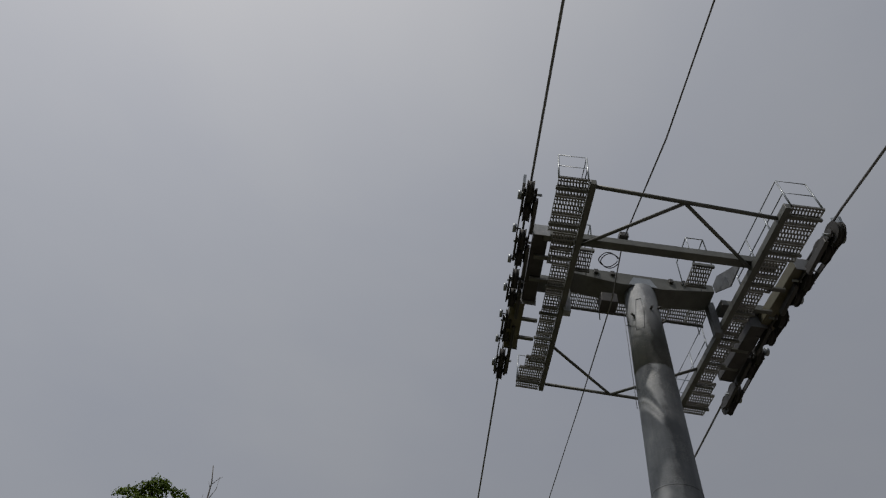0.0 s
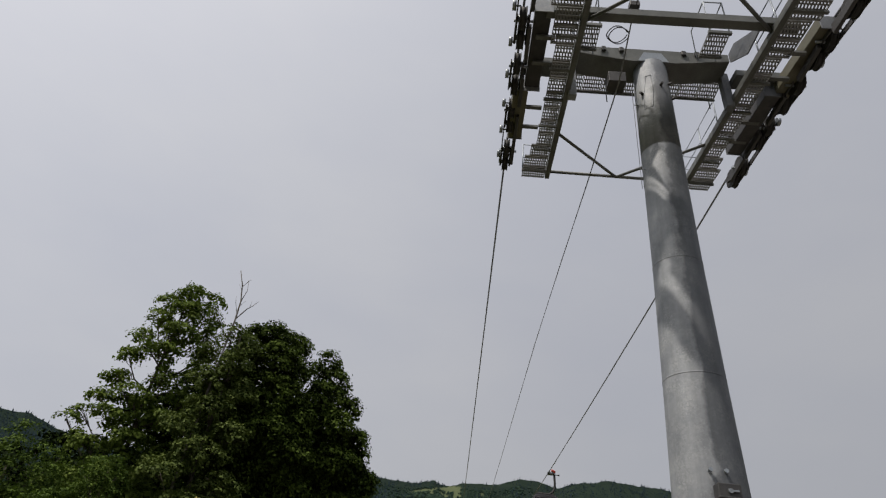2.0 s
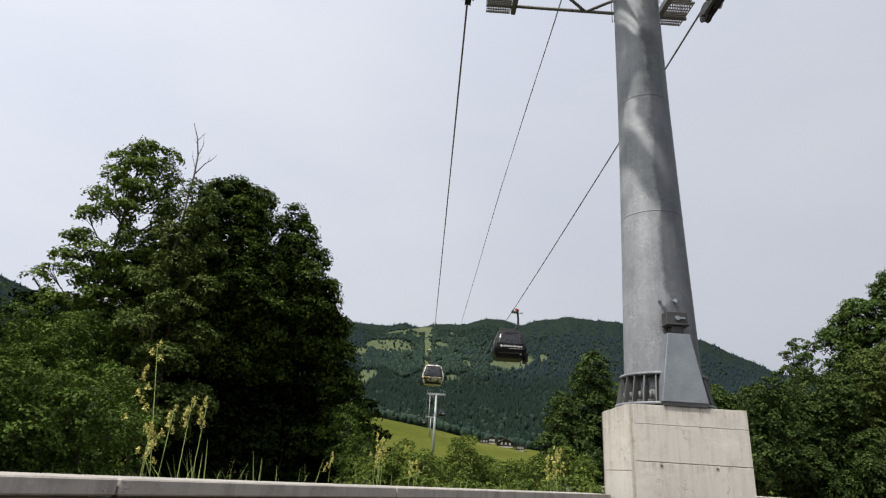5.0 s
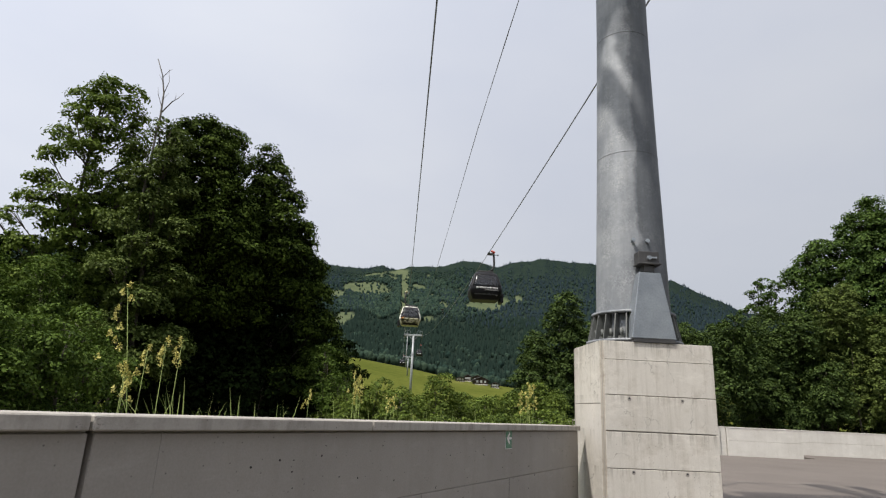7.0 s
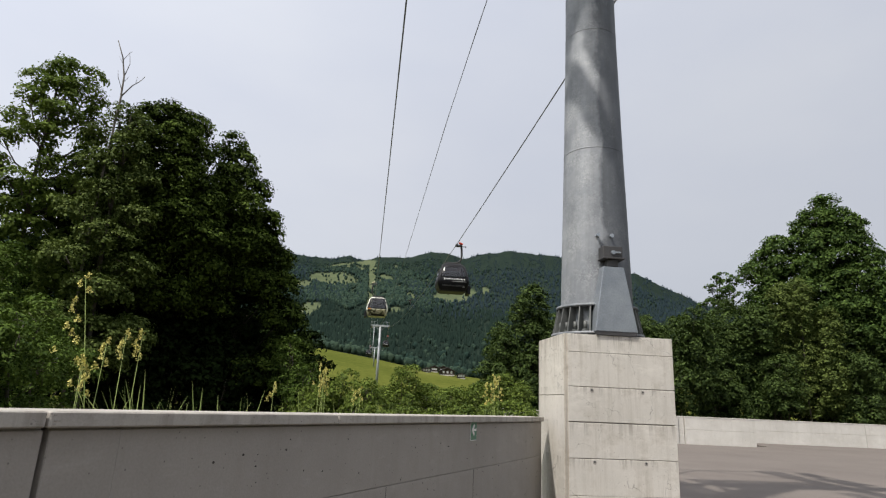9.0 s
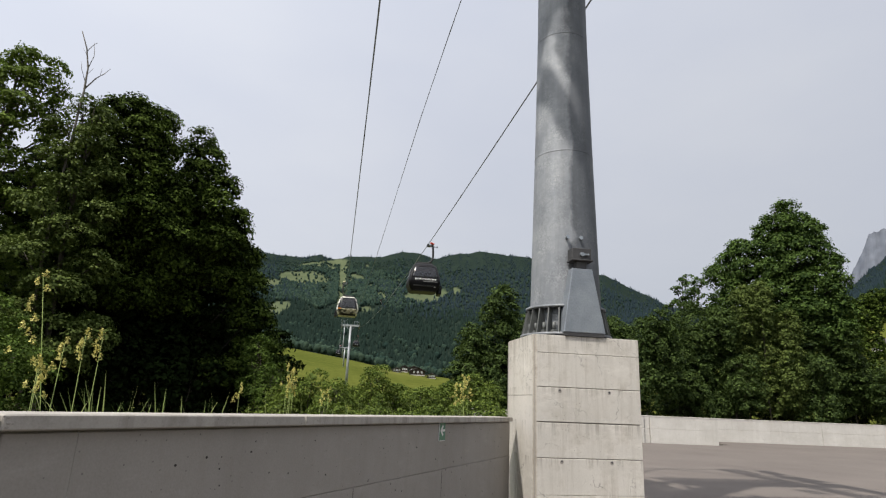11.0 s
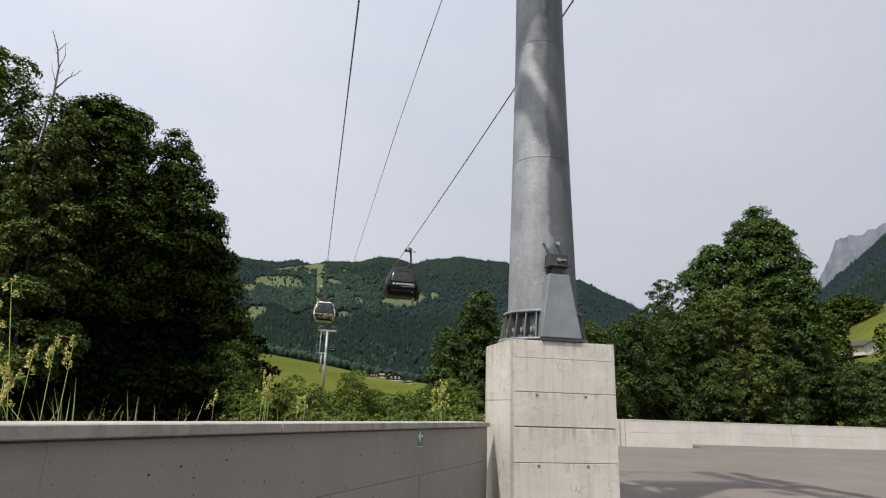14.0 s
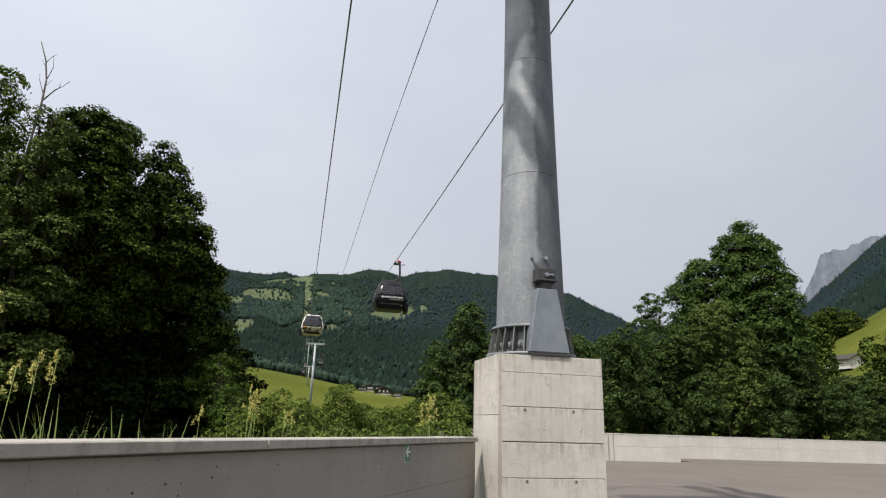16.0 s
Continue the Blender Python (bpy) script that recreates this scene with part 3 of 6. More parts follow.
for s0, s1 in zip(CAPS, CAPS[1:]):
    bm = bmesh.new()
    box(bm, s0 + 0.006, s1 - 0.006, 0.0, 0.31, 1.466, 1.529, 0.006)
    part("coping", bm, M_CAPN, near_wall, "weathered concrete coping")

for s0, side, n in ((1.51, 1, 7), (1.51, -1, 5), (3.49, 1, 2), (-6.4, 1, 3)):
    cr_ = np.random.default_rng(int(abs(s0) * 10) + n)
    for k in range(n):
        bm = bmesh.new()
        c = Vector((s0 + side * (0.008 + cr_.uniform(0, 0.05) ** 1.0), cr_.uniform(-0.001, 0.003), cr_.uniform(1.475, 1.527)))
        bmesh.ops.create_icosphere(bm, subdivisions=1, radius=cr_.uniform(0.003, 0.007))
        for v in bm.verts:
            v.co = c + Vector((v.co.x * 1.6, v.co.y * 0.35, v.co.z * cr_.uniform(0.7, 1.1)))
        part("chip", bm, M_WALL, near_wall)

# blow holes and scuffs in the cast face
hr = np.random.default_rng(21)
for k in range(80):
    sx, sz = hr.uniform(0.2, 8.5), hr.uniform(0.55, 1.42)
    rr = hr.uniform(0.0028, 0.0075) * (1 if k % 5 else 1.3)
    bm = bmesh.new()
    rod(bm, (sx, 0.0395 if sz > 1.0 else 0.0375, sz), (sx + hr.uniform(-0.004, 0.004), 0.044, sz), rr, rr * 0.6, 6)
    part("blow_hole", bm, M_PIT, near_wall)

for sx, za, zb in ((1.87, 1.0, 1.46), (4.27, 0.3, 0.989), (6.1, 0.3, 0.989)):
    bm = bmesh.new()
    box(bm, sx - 0.0007, sx + 0.0007, 0.0392 if za > 0.9 else 0.0372, 0.05, za, zb)
    part("hairline_joint", bm, M_CAPN if za > 0.9 else M_PIT, near_wall)

# far parapets at the back of the yard
def far_wall(name, x0, x1, y, h, joints, label):
    """Cast panels in two lifts under a thin coping; a narrow panel stands back from the others."""
    w = base(name, Matrix.Translation((0, y, 0)), label, "wall", kind="structure")
    edges = [x0] + joints + [x1]
    for a, b in zip(edges, edges[1:]):
        narrow = b - a < 0.5
        back = 0.09 if narrow else 0.0
        for z0, z1 in ((-0.2, h * 0.52), (h * 0.52 + 0.006, h - 0.05)):
            bm = bmesh.new()
            box(bm, a + 0.012, b - 0.012, back, 0.3, z0, z1, 0.008)
            part("panel", bm, M_FARCON, w)
        bm = bmesh.new()
        box(bm, a + 0.008, b - 0.008, back - 0.015, 0.32, h - 0.047, h, 0.01)
        part("coping", bm, M_CAP, w)
    return w


far_wall("wall_far", 3.0, 15.95, 30.4, 1.33, [8.0, 12.1, 12.42], "pale concrete parapet at the back of the yard")
far_wall("wall_far_2", 16.6, 46.0, 34.6, 1.29, [24.4, 32.0, 39.0], "long pale concrete parapet set further back")


# ---- lift tower: pedestal, mast, crossarm ----
TB, TA = 3.43, 8.62                   # the mast across and along the lift line
PED_Z = 2.58
ped = base("pedestal", LIFT @ Matrix.Translation((TB, TA, 0)), "pale board-marked concrete pedestal under the steel mast", "pedestal")
X0, X1, Y0, Y1 = 2.69 - TB, 4.27 - TB, 7.95 - TA, 9.30 - TA
LIFTS = [-0.3, 0.0, 0.463, 0.928, 1.393, 1.86, 2.328, PED_Z]
JOINT = {1.393: 0.008, 1.86: 0.0045, 0.928: 0.0045, 2.328: 0.0025, 0.463: 0.0025}       # half widths of the raked joints
CH = 0.045                                               # chamfered corner
for z0, z1 in zip(LIFTS, LIFTS[1:]):
    for y0, y1 in ((Y0, Y0 + 0.12), (Y1 - 0.12, Y1)):
        bm = bmesh.new()
        box(bm, X0 + CH, X1, y0, y1, z0 + JOINT.get(z0, 0.002), z1 - JOINT.get(z1, 0.002), 0.004)
        part("course", bm, M_PED, ped)
for z0, z1 in ((-0.3, 1.737), (1.745, PED_Z)):
    for y0, y1 in ((Y0 + CH, -0.27), (-0.266, 0.10), (0.104, Y1 - 0.121)):
        bm = bmesh.new()
        box(bm, X0, X0 + 0.1, y0, y1, z0, z1, 0.003)
        part("side_board", bm, M_PED, ped)
    bm = bmesh.new()
    box(bm, X1 - 0.1, X1, Y0 + 0.121, Y1 - 0.121, z0, z1, 0.003)
    part("side_board", bm, M_PED, ped)
bm = bmesh.new()
prism(bm, [(X0 + 0.004, Y0 + CH), (X0 + CH, Y0 + 0.004), (X0 + CH + 0.05, Y0 + 0.02), (X0 + 0.02, Y0 + CH + 0.05)], -0.3, PED_Z - 0.002)
part("chamfered_corner", bm, M_CHAMFER, ped, "crumbly brownish chamfered corner")
bm = bmesh.new()
box(bm, X0 + 0.02, X1 - 0.02, Y0 + 0.022, Y1 - 0.02, -0.25, PED_Z - 0.003)
part("core", bm, M_WALL, ped)
for hx, hz in ((3.07 - TB, 1.812), (3.80 - TB, 1.812), (3.09 - TB, 0.882), (3.81 - TB, 0.882)):
    bm = bmesh.new()
    rod(bm, (hx, Y0 - 0.002, hz), (hx, Y0 + 0.03, hz), 0.026, 0.026, 14)
    part("tie_plug", bm, M_WALL, ped, "grey mortar plug in a formwork tie hole")
    # dark disc set high on the plug stands for shade in the recess
    bm = bmesh.new()
    rod(bm, (hx, Y0 - 0.004, hz + 0.008), (hx, Y0 + 0.02, hz + 0.008), 0.013, 0.012, 10)
    part("tie_hole_shade", bm, M_DARK, ped, "dark disc for the shade in a tie hole")

tower = base("lift_tower", LIFT @ Matrix.Translation((TB, TA, PED_Z)), "tall grey galvanised steel lift tower on a concrete pedestal", "lift tower")


def mast_r(z):
    return along([(0, 0.555), (0.5, 0.54), (2.8, 0.475), (5.5, 0.415), (9.8, 0.375), (10.6, 0.37)], z)


SEAMS = [0.47, 2.97, 5.13, 7.9, 10.58]
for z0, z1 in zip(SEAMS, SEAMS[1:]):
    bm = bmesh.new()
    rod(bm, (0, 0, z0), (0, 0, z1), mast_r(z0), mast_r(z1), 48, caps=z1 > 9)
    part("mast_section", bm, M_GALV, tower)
    if z0 > 1:
        bm = bmesh.new()
        rod(bm, (0, 0, z0 - 0.008), (0, 0, z0 + 0.008), mast_r(z0) + 0.003, mast_r(z0) + 0.003, 48)
        part("weld_seam", bm, M_GALV, tower)
bm = bmesh.new()
rod(bm, (0, 0, 0.44), (0, 0, 0.475), 0.61, 0.61, 48)
part("upper_flange", bm, M_GALV, tower)
bm = bmesh.new()
rod(bm, (0, 0, 0.028), (0, 0, 0.06), 0.69, 0.69, 48)
part("base_flange", bm, M_GALV, tower)
# dark ring put under the flange to stand for its shadow
bm = bmesh.new()
rod(bm, (0, 0, 0.0), (0, 0, 0.027), 0.665, 0.66, 48)
part("flange_shade", bm, M_DARK, tower, "dark ring standing for the shade under the flange")
bm = bmesh.new()
rod(bm, (0, 0, 0.04), (0, 0, 0.44), 0.50, 0.50, 40)
part("foot_ring", bm, M_GALV, tower)
for k in range(24):
    a = 2 * math.pi * k / 24
    g = pose(0, 0, 0, 0, 0, math.degrees(a))
    bm = bmesh.new()
    prism(bm, [(0.495, 0.06), (0.675, 0.06), (0.60, 0.44), (0.495, 0.44)], -0.009, 0.009, g @ pose(0, 0, 0, 90, 0, 0))
    # darker arm steel here holds the shadow of the upper flange
    part("gusset", bm, M_ARM, tower)
    g2 = pose(0, 0, 0, 0, 0, math.degrees(a) + 7.5)
    bm = bmesh.new()
    p = g2 @ Vector((0.60, 0, 0))
    rod(bm, p + Vector((0, 0, 0.04)), p + Vector((0, 0, 0.10)), 0.05, 0.05, 6)
    rod(bm, p + Vector((0, 0, 0.10)), p + Vector((0, 0, 0.21)), 0.026, 0.026, 8)
    part("anchor_bolt", bm, M_ARM, tower)

# sheet-steel cover in front of the foot of the ladder
bm = bmesh.new()
# solid dark strip stands for the shaded gap under the cover
box(bm, 3.15 - TB, 3.74 - TB, -0.694, -0.55, 0.002, 0.05)
part("cover_gap_shade", bm, M_DARK, tower, "dark strip standing for the shade under the cover")
bm = bmesh.new()
yo = -0.70
front = [(3.13 - TB, 0.052), (3.76 - TB, 0.052), (3.58 - TB, 0.99), (3.27 - TB, 0.99)]
lo = [bm.verts.new((x, yo, z)) for x, z in front]
hi = [bm.verts.new((x, yo + 0.16 + 0.14 * (z < 0.5), z)) for x, z in front]
bm.faces.new(lo), bm.faces.new(hi[::-1])
for k in range(4):
    bm.faces.new((lo[k], lo[(k + 1) % 4], hi[(k + 1) % 4], hi[k]))
bmesh.ops.bevel(bm, geom=bm.edges[:], offset=0.008, segments=1, affect="EDGES")
part("ladder_cover", bm, M_GALVB, tower, "bright folded sheet-steel cover")
bm = bmesh.new()
box(bm, 3.27 - TB, 3.57 - TB, -0.70, -0.52, 1.12, 1.30, 0.01)
box(bm, 3.255 - TB, 3.585 - TB, -0.74, -0.52, 1.10, 1.125, 0.006)
part("lock_box", bm, M_DARK, tower)
bm = bmesh.new()
rod(bm, (3.42 - TB, -0.70, 1.2), (3.42 - TB, -0.735, 1.2), 0.035, 0.03, 12)
box(bm, 3.44 - TB, 3.53 - TB, -0.725, -0.70, 1.19, 1.215, 0.004)
part("lock_handle", bm, M_GALVB, tower)
bm = bmesh.new()
box(bm, 3.34 - TB, 3.50 - TB, -0.69, -0.54, 0.99, 1.10, 0.01)
part("hinge_block", bm, M_DARK, tower)
for x in (3.265, 3.475):
    bm = bmesh.new()
    rod(bm, (x - TB, -0.42, 1.49), (x - TB, -0.545, 1.50), 0.018, 0.018, 10)
    rod(bm, (x - TB, -0.535, 1.50), (x - TB, -0.565, 1.502), 0.030, 0.030, 10)
    part("step_stud", bm, M_GALVB, tower)

# two thin climbing-safety wires held off the side of the mast
for dx in (0.0, 0.05):
    bm = bmesh.new()
    pipe(bm, [(-mast_r(z) - 0.05 - dx * (z / 9), -0.08, z) for z in (6.9, 7.6, 8.5, 9.2, 9.9)], 0.006, 6)
    part("safety_wire", bm, M_GALV, tower)
for k in range(2):
    z = 7.4 + 1.9 * k
    bm = bmesh.new()
    rod(bm, (-mast_r(z) + 0.02, -0.08, z), (-mast_r(z) - 0.09, -0.08, z), 0.010, 0.010, 6)
    part("wire_bracket", bm, M_GALV, tower)
# small hatch frame and studs near the top of the mast
bm = bmesh.new()
zt = 10.0
pts = [(-0.23, -0.30, zt), (-0.28, -0.25, zt - 0.55), (-0.30, -0.24, zt - 1.0), (-0.17, -0.345, zt - 1.0), (-0.12, -0.365, zt - 0.5), (-0.12, -0.355, zt), (-0.23, -0.30, zt)]
pipe(bm, pts, 0.012, 6)
part("hatch_frame", bm, M_GALV, tower)
for x, y, z in ((0.05, -0.37, 9.65), (0.25, -0.28, 9.8), (0.30, -0.22, 9.4), (-0.3, -0.22, 9.5)):
    bm = bmesh.new()
    rod(bm, (x, y, z), (x * 1.25, y * 1.25, z), 0.03, 0.03, 8)
    part("lifting_lug", bm, M_DARK, tower)

# everything on the deck follows the slope of the ropes
SLOPE = 0.103
H0 = 12.55 - PED_Z


def deck(name, bm, material, parent=None, label=""):
    for v in bm.verts:
        v.co.z += SLOPE * v.co.y
    return part(name, bm, material, parent or tower, label)


# main crossarm: a box beam, deepest over the mast
HA = 10.54
bm = bmesh.new()
prof = [(-1.72, HA + 0.18), (-0.5, HA), (0.5, HA), (1.72, HA + 0.18), (1.72, HA + 0.44), (-1.72, HA + 0.44)]
prism(bm, prof, -0.30, 0.30, pose(0, 0, 0, 90, 0, 0))
bmesh.ops.bevel(bm, geom=bm.edges[:], offset=0.012, segments=1, affect="EDGES")
part("crossarm", bm, M_ARM, tower)
bm = bmesh.new()
prism(bm, [(-0.34, HA + 0.0), (0.34, HA + 0.0), (0.20, HA + 0.30), (-0.20, HA + 0.30)], 0.302, 0.322, pose(0, 0, 0, 90, 0, 0))
part("gusset_plate", bm, M_GALVB, tower)
for x in (-1.1, 1.0, 0.7, -0.7):
    bm = bmesh.new()
    box(bm, x - 0.05, x + 0.05, -0.36, -0.30, HA + 0.26, HA + 0.4, 0.01)
    part("arm_lug", bm, M_DARK, tower)
for sx in (-1, 1):
    bm = bmesh.new()
    prism(bm, [(-1.65, H0 + 0.16), (-0.95, H0 + 0.16), (-0.3, HA + 0.16), (-0.3, HA + 0.44), (-0.6, HA + 0.44)], sx * 1.74 - 0.015, sx * 1.74 + 0.015, pose(0, 0, 0, 90, 0, 90))
    part("arm_end_plate", bm, M_GALV, tower)
    bm = bmesh.new()
    box(bm, min(sx * 1.66, sx * 1.84), max(sx * 1.66, sx * 1.84), 0.10, 0.28, H0 - 0.25, HA + 0.3, 0.012)
    part("arm_bracket", bm, M_GALV, tower)
# second, lighter cross beam on the valley side
bm = bmesh.new()
box(bm, -2.6, 2.35, -1.87, -1.66, H0 + 0.08, H0 + 0.29, 0.01)
deck("cross_beam", bm, M_ARM)

# perforated grating: one panel mesh, shared
def grating_mesh(w, d, nx, ny):
    bm = bmesh.new()
    cx, cy = w / nx, d / ny
    for i in range(nx):
        for j in range(ny):
            x0, y0 = -w / 2 + i * cx, -d / 2 + j * cy
            sh = 0.10 * cx if j % 2 else -0.10 * cx
            o = [bm.verts.new((x0, y0, 0)), bm.verts.new((x0 + cx, y0, 0)), bm.verts.new((x0 + cx, y0 + cy, 0)), bm.verts.new((x0, y0 + cy, 0))]
            q = [bm.verts.new((x0 + cx * u + sh, y0 + cy * t, 0)) for u, t in ((0.12, 0.14), (0.62, 0.14), (0.88, 0.86), (0.38, 0.86))]
            for k in range(4):
                bm.faces.new((o[k], o[(k + 1) % 4], q[(k + 1) % 4], q[k]))
    bmesh.ops.remove_doubles(bm, verts=bm.verts[:], dist=0.0005)
    r = bmesh.ops.extrude_face_region(bm, geom=bm.faces[:])
    for e in r["geom"]:
        if isinstance(e, bmesh.types.BMVert):
            e.co.z -= 0.018
    for x in (-w / 2, w / 2 - 0.012):
        box(bm, x, x + 0.012, -d / 2, d / 2, -0.05, 0.0)
    for y in (-d / 2, d / 2 - 0.04):
        box(bm, -w / 2, w / 2, y, y + 0.04, -0.045, -0.004)
    return mesh_of("grating_panel", bm, M_GRATE)


M_GRATE = mottled("galvanised_grating", (0.17, 0.175, 0.175), (0.27, 0.275, 0.27), 4.0, 0.55, 0.3)
GR = grating_mesh(0.62, 0.45, 10, 4)
GRN = grating_mesh(0.38, 0.45, 6, 4)
GRM = grating_mesh(0.50, 0.45, 8, 4)
GR2 = grating_mesh(0.44, 0.58, 8, 5)
for side in (-1, 1):
    for k in range(15):
        y = -3.22 + 0.47 * k
        width, panel = (0.62, GR) if k < 3 or k > 12 else ((0.50, GRM) if k in (3, 4, 12) else (0.38, GRN))
        g = new("grating_panel", panel)
        g.parent, g.location, g.rotation_euler = tower, (side * (1.935 + width / 2), y, H0 + 0.02 + SLOPE * y), (math.atan(SLOPE), 0, 0)
    # long chord beam that carries the walkway
    bm = bmesh.new()
    box(bm, side * 1.86 - 0.06, side * 1.86 + 0.06, -3.42, 3.5, H0 - 0.12, H0 + 0.06, 0.008)
    deck("chord_beam", bm, M_ARM, tower)
    for k in range(8):
        y = -3.2 + 0.92 * k
        bm = bmesh.new()
        reach = 2.58 if k in (0, 1, 7) else 2.36
        box(bm, min(side * 1.80, side * reach), max(side * 1.80, side * reach), y - 0.03, y + 0.03, H0 - 0.10, H0 - 0.034)
        deck("walkway_bearer", bm, M_ARM, tower)
    # handrail, on the inner edge and round the ends
    posts = [-3.4, -2.6, -1.8, -1.0, 1.2, 2.2, 3.4]
    for y in posts:
        bm = bmesh.new()
        rod(bm, (side * 1.95, y, H0), (side * 1.95, y, H0 + 1.05), 0.018, 0.018, 8)
        deck("rail_post", bm, M_GALVB, tower)
    for z in (0.55, 1.05):
        for y0, y1 in ((-3.4, -1.0), (1.2, 3.4)):
            bm = bmesh.new()
            e = y0 if y0 < -2 else y1
            i = y1 if y0 < -2 else y0
            pipe(bm, [(side * 1.95, i, H0 + z), (side * 1.95, e, H0 + z), (side * 2.55, e, H0 + z)], 0.014, 6)
            deck("handrail", bm, M_GALVB, tower)
    for y in (-3.4, 3.4):
        bm = bmesh.new()
        rod(bm, (side * 2.55, y, H0), (side * 2.55, y, H0 + 1.05), 0.018, 0.018, 8)
        deck("rail_post", bm, M_GALVB, tower)
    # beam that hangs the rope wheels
    # one beam of each pair has its shade put into the colour
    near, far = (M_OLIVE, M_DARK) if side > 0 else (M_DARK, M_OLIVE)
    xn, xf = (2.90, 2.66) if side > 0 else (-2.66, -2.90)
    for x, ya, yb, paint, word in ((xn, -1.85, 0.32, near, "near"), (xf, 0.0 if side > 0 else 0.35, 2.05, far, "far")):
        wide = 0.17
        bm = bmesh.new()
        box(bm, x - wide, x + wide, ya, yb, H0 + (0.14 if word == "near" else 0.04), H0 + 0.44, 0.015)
        beam = deck("wheel_train_beam", bm, paint, tower, "olive painted steel box beam" if paint is M_OLIVE else "steel box beam coloured dark as if shaded")
        for e in (ya - 0.022, yb + 0.002):
            bm = bmesh.new()
            box(bm, x - wide - 0.02, x + wide + 0.02, e, e + 0.02, H0 + 0.02, H0 + 0.43, 0.004)
            deck("end_plate", bm, M_GALV, beam)
    for y in (-1.2, -0.5, 0.9, 1.6):
        bm = bmesh.new()
        box(bm, min(side * 2.35, side * 2.75), max(side * 2.35, side * 2.75), y - 0.05, y + 0.05, H0 + 0.02, H0 + 0.10, 0.01)
        deck("walkway_bracket", bm, M_ARM, tower)
    bm = bmesh.new()
    box(bm, min(side * 1.85, side * 2.9), max(side * 1.85, side * 2.9), -0.22, 0.22, H0 + 0.43, H0 + 0.62, 0.01)
    deck("hanger_beam", bm, M_ARM, tower)

# small service platforms beside the arm
for x0, n in ((-1.6, 1), (1.09, 1)):
    for k in range(n):
        g = new("grating_panel", GR2)
        g.parent, g.location = tower, (x0 + 0.44 * k, -0.95, H0 + 0.45)
    x1 = x0 + 0.44 * (n - 1)
    for y in (-1.25, -0.66):
        bm = bmesh.new()
        box(bm, x0 - 0.24, x1 + 0.24, y - 0.03, y + 0.03, H0 + 0.36, H0 + 0.44)
        part("platform_beam", bm, M_ARM, tower)
    for pts, r in (([(x0 - 0.2, -1.25, 0.45), (x0 - 0.2, -1.25, 1.5), (x1 + 0.2, -1.25, 1.5), (x1 + 0.2, -1.25, 0.45)], 0.016), ([(x0 - 0.2, -1.25, 1.5), (x0 - 0.2, -0.5, 1.5), (x0 - 0.2, -0.5, 0.45)], 0.014), ([(x0 - 0.2, -1.25, 1.0), (x1 + 0.2, -1.25, 1.0)], 0.012), ([(x1 + 0.2, -1.25, 1.5), (x1 + 0.2, -0.5, 1.5), (x1 + 0.2, -0.5, 0.45)], 0.014)):
        bm = bmesh.new()
        pipe(bm, [(x, y, H0 + z) for x, y, z in pts], r, 6)
        part("cage_rail", bm, M_GALVB, tower)

# walkway between the two sides
for k in range(8):
    x = -1.62 + 0.46 * k
    g = new("grating_panel", GR2)
    g.parent, g.location = tower, (x, 0.64, HA + 0.36)
for y0, y1 in ((0.91, 0.95), (0.31, 0.34)):
    bm = bmesh.new()
    box(bm, -1.85, 1.85, y0, y1, HA + 0.29, HA + 0.37)
    part("walkway_edge", bm, M_ARM, tower)

# wind bracing in the plane of the walkways
TR = H0 + 0.0
for y, yb in ((-3.3, -1.7), (3.3, 1.7)):
    bm = bmesh.new()
    yr = y + 0.22 if y < 0 else y
    rod(bm, (-1.86, y, TR), (1.86, yr, TR), 0.045, 0.045, 12)
    deck("end_tie", bm, M_ARM, tower)
    for s in (-1, 1):
        bm = bmesh.new()
        rod(bm, (0.0, (y + yr) / 2 + 0.02, TR), (s * 1.84, yb, TR), 0.04, 0.04, 12)
        deck("wind_brace", bm, M_ARM, tower)

# rope wheels in rocker groups
def wheel(side, y, z):
    c = Vector((side * 3.06, y, z))
    bm = bmesh.new()
    ax = Vector((0.05, 0, 0))
    rod(bm, c - ax, c + ax, 0.235, 0.235, 24)
    rod(bm, c - ax * 1.5, c - ax, 0.26, 0.24, 24)
    rod(bm, c + ax, c + ax * 1.5, 0.24, 0.26, 24)
    t = part("sheave", bm, M_RUBBER, tower)
    bm = bmesh.new()
    rod(bm, c - ax * 2.4, c + ax * 2.4, 0.06, 0.06, 10)
    ob = part("hub", bm, M_GALVB, t)


def rope_z(y, side=-1):
    """Height of the haul ropes over the yard along the lift line; the one on the right sits lower on the yard side."""
    a = y - TA
    if side > 0 and a < 1.0:
        return rope_z(y) - 0.034 * (1.0 - max(a, -3.3))
    if a < -3.3:
        return 12.72 + (a + 3.3) * 0.22
    if a < 3.3:
        return 12.72 + 0.5 * (a + 3.3) / 6.6 + 0.10 * (1 - (a / 3.3) ** 2)
    return 13.22 + 0.012 * (a - 3.3) + 0.000268 * (a - 3.3) ** 2


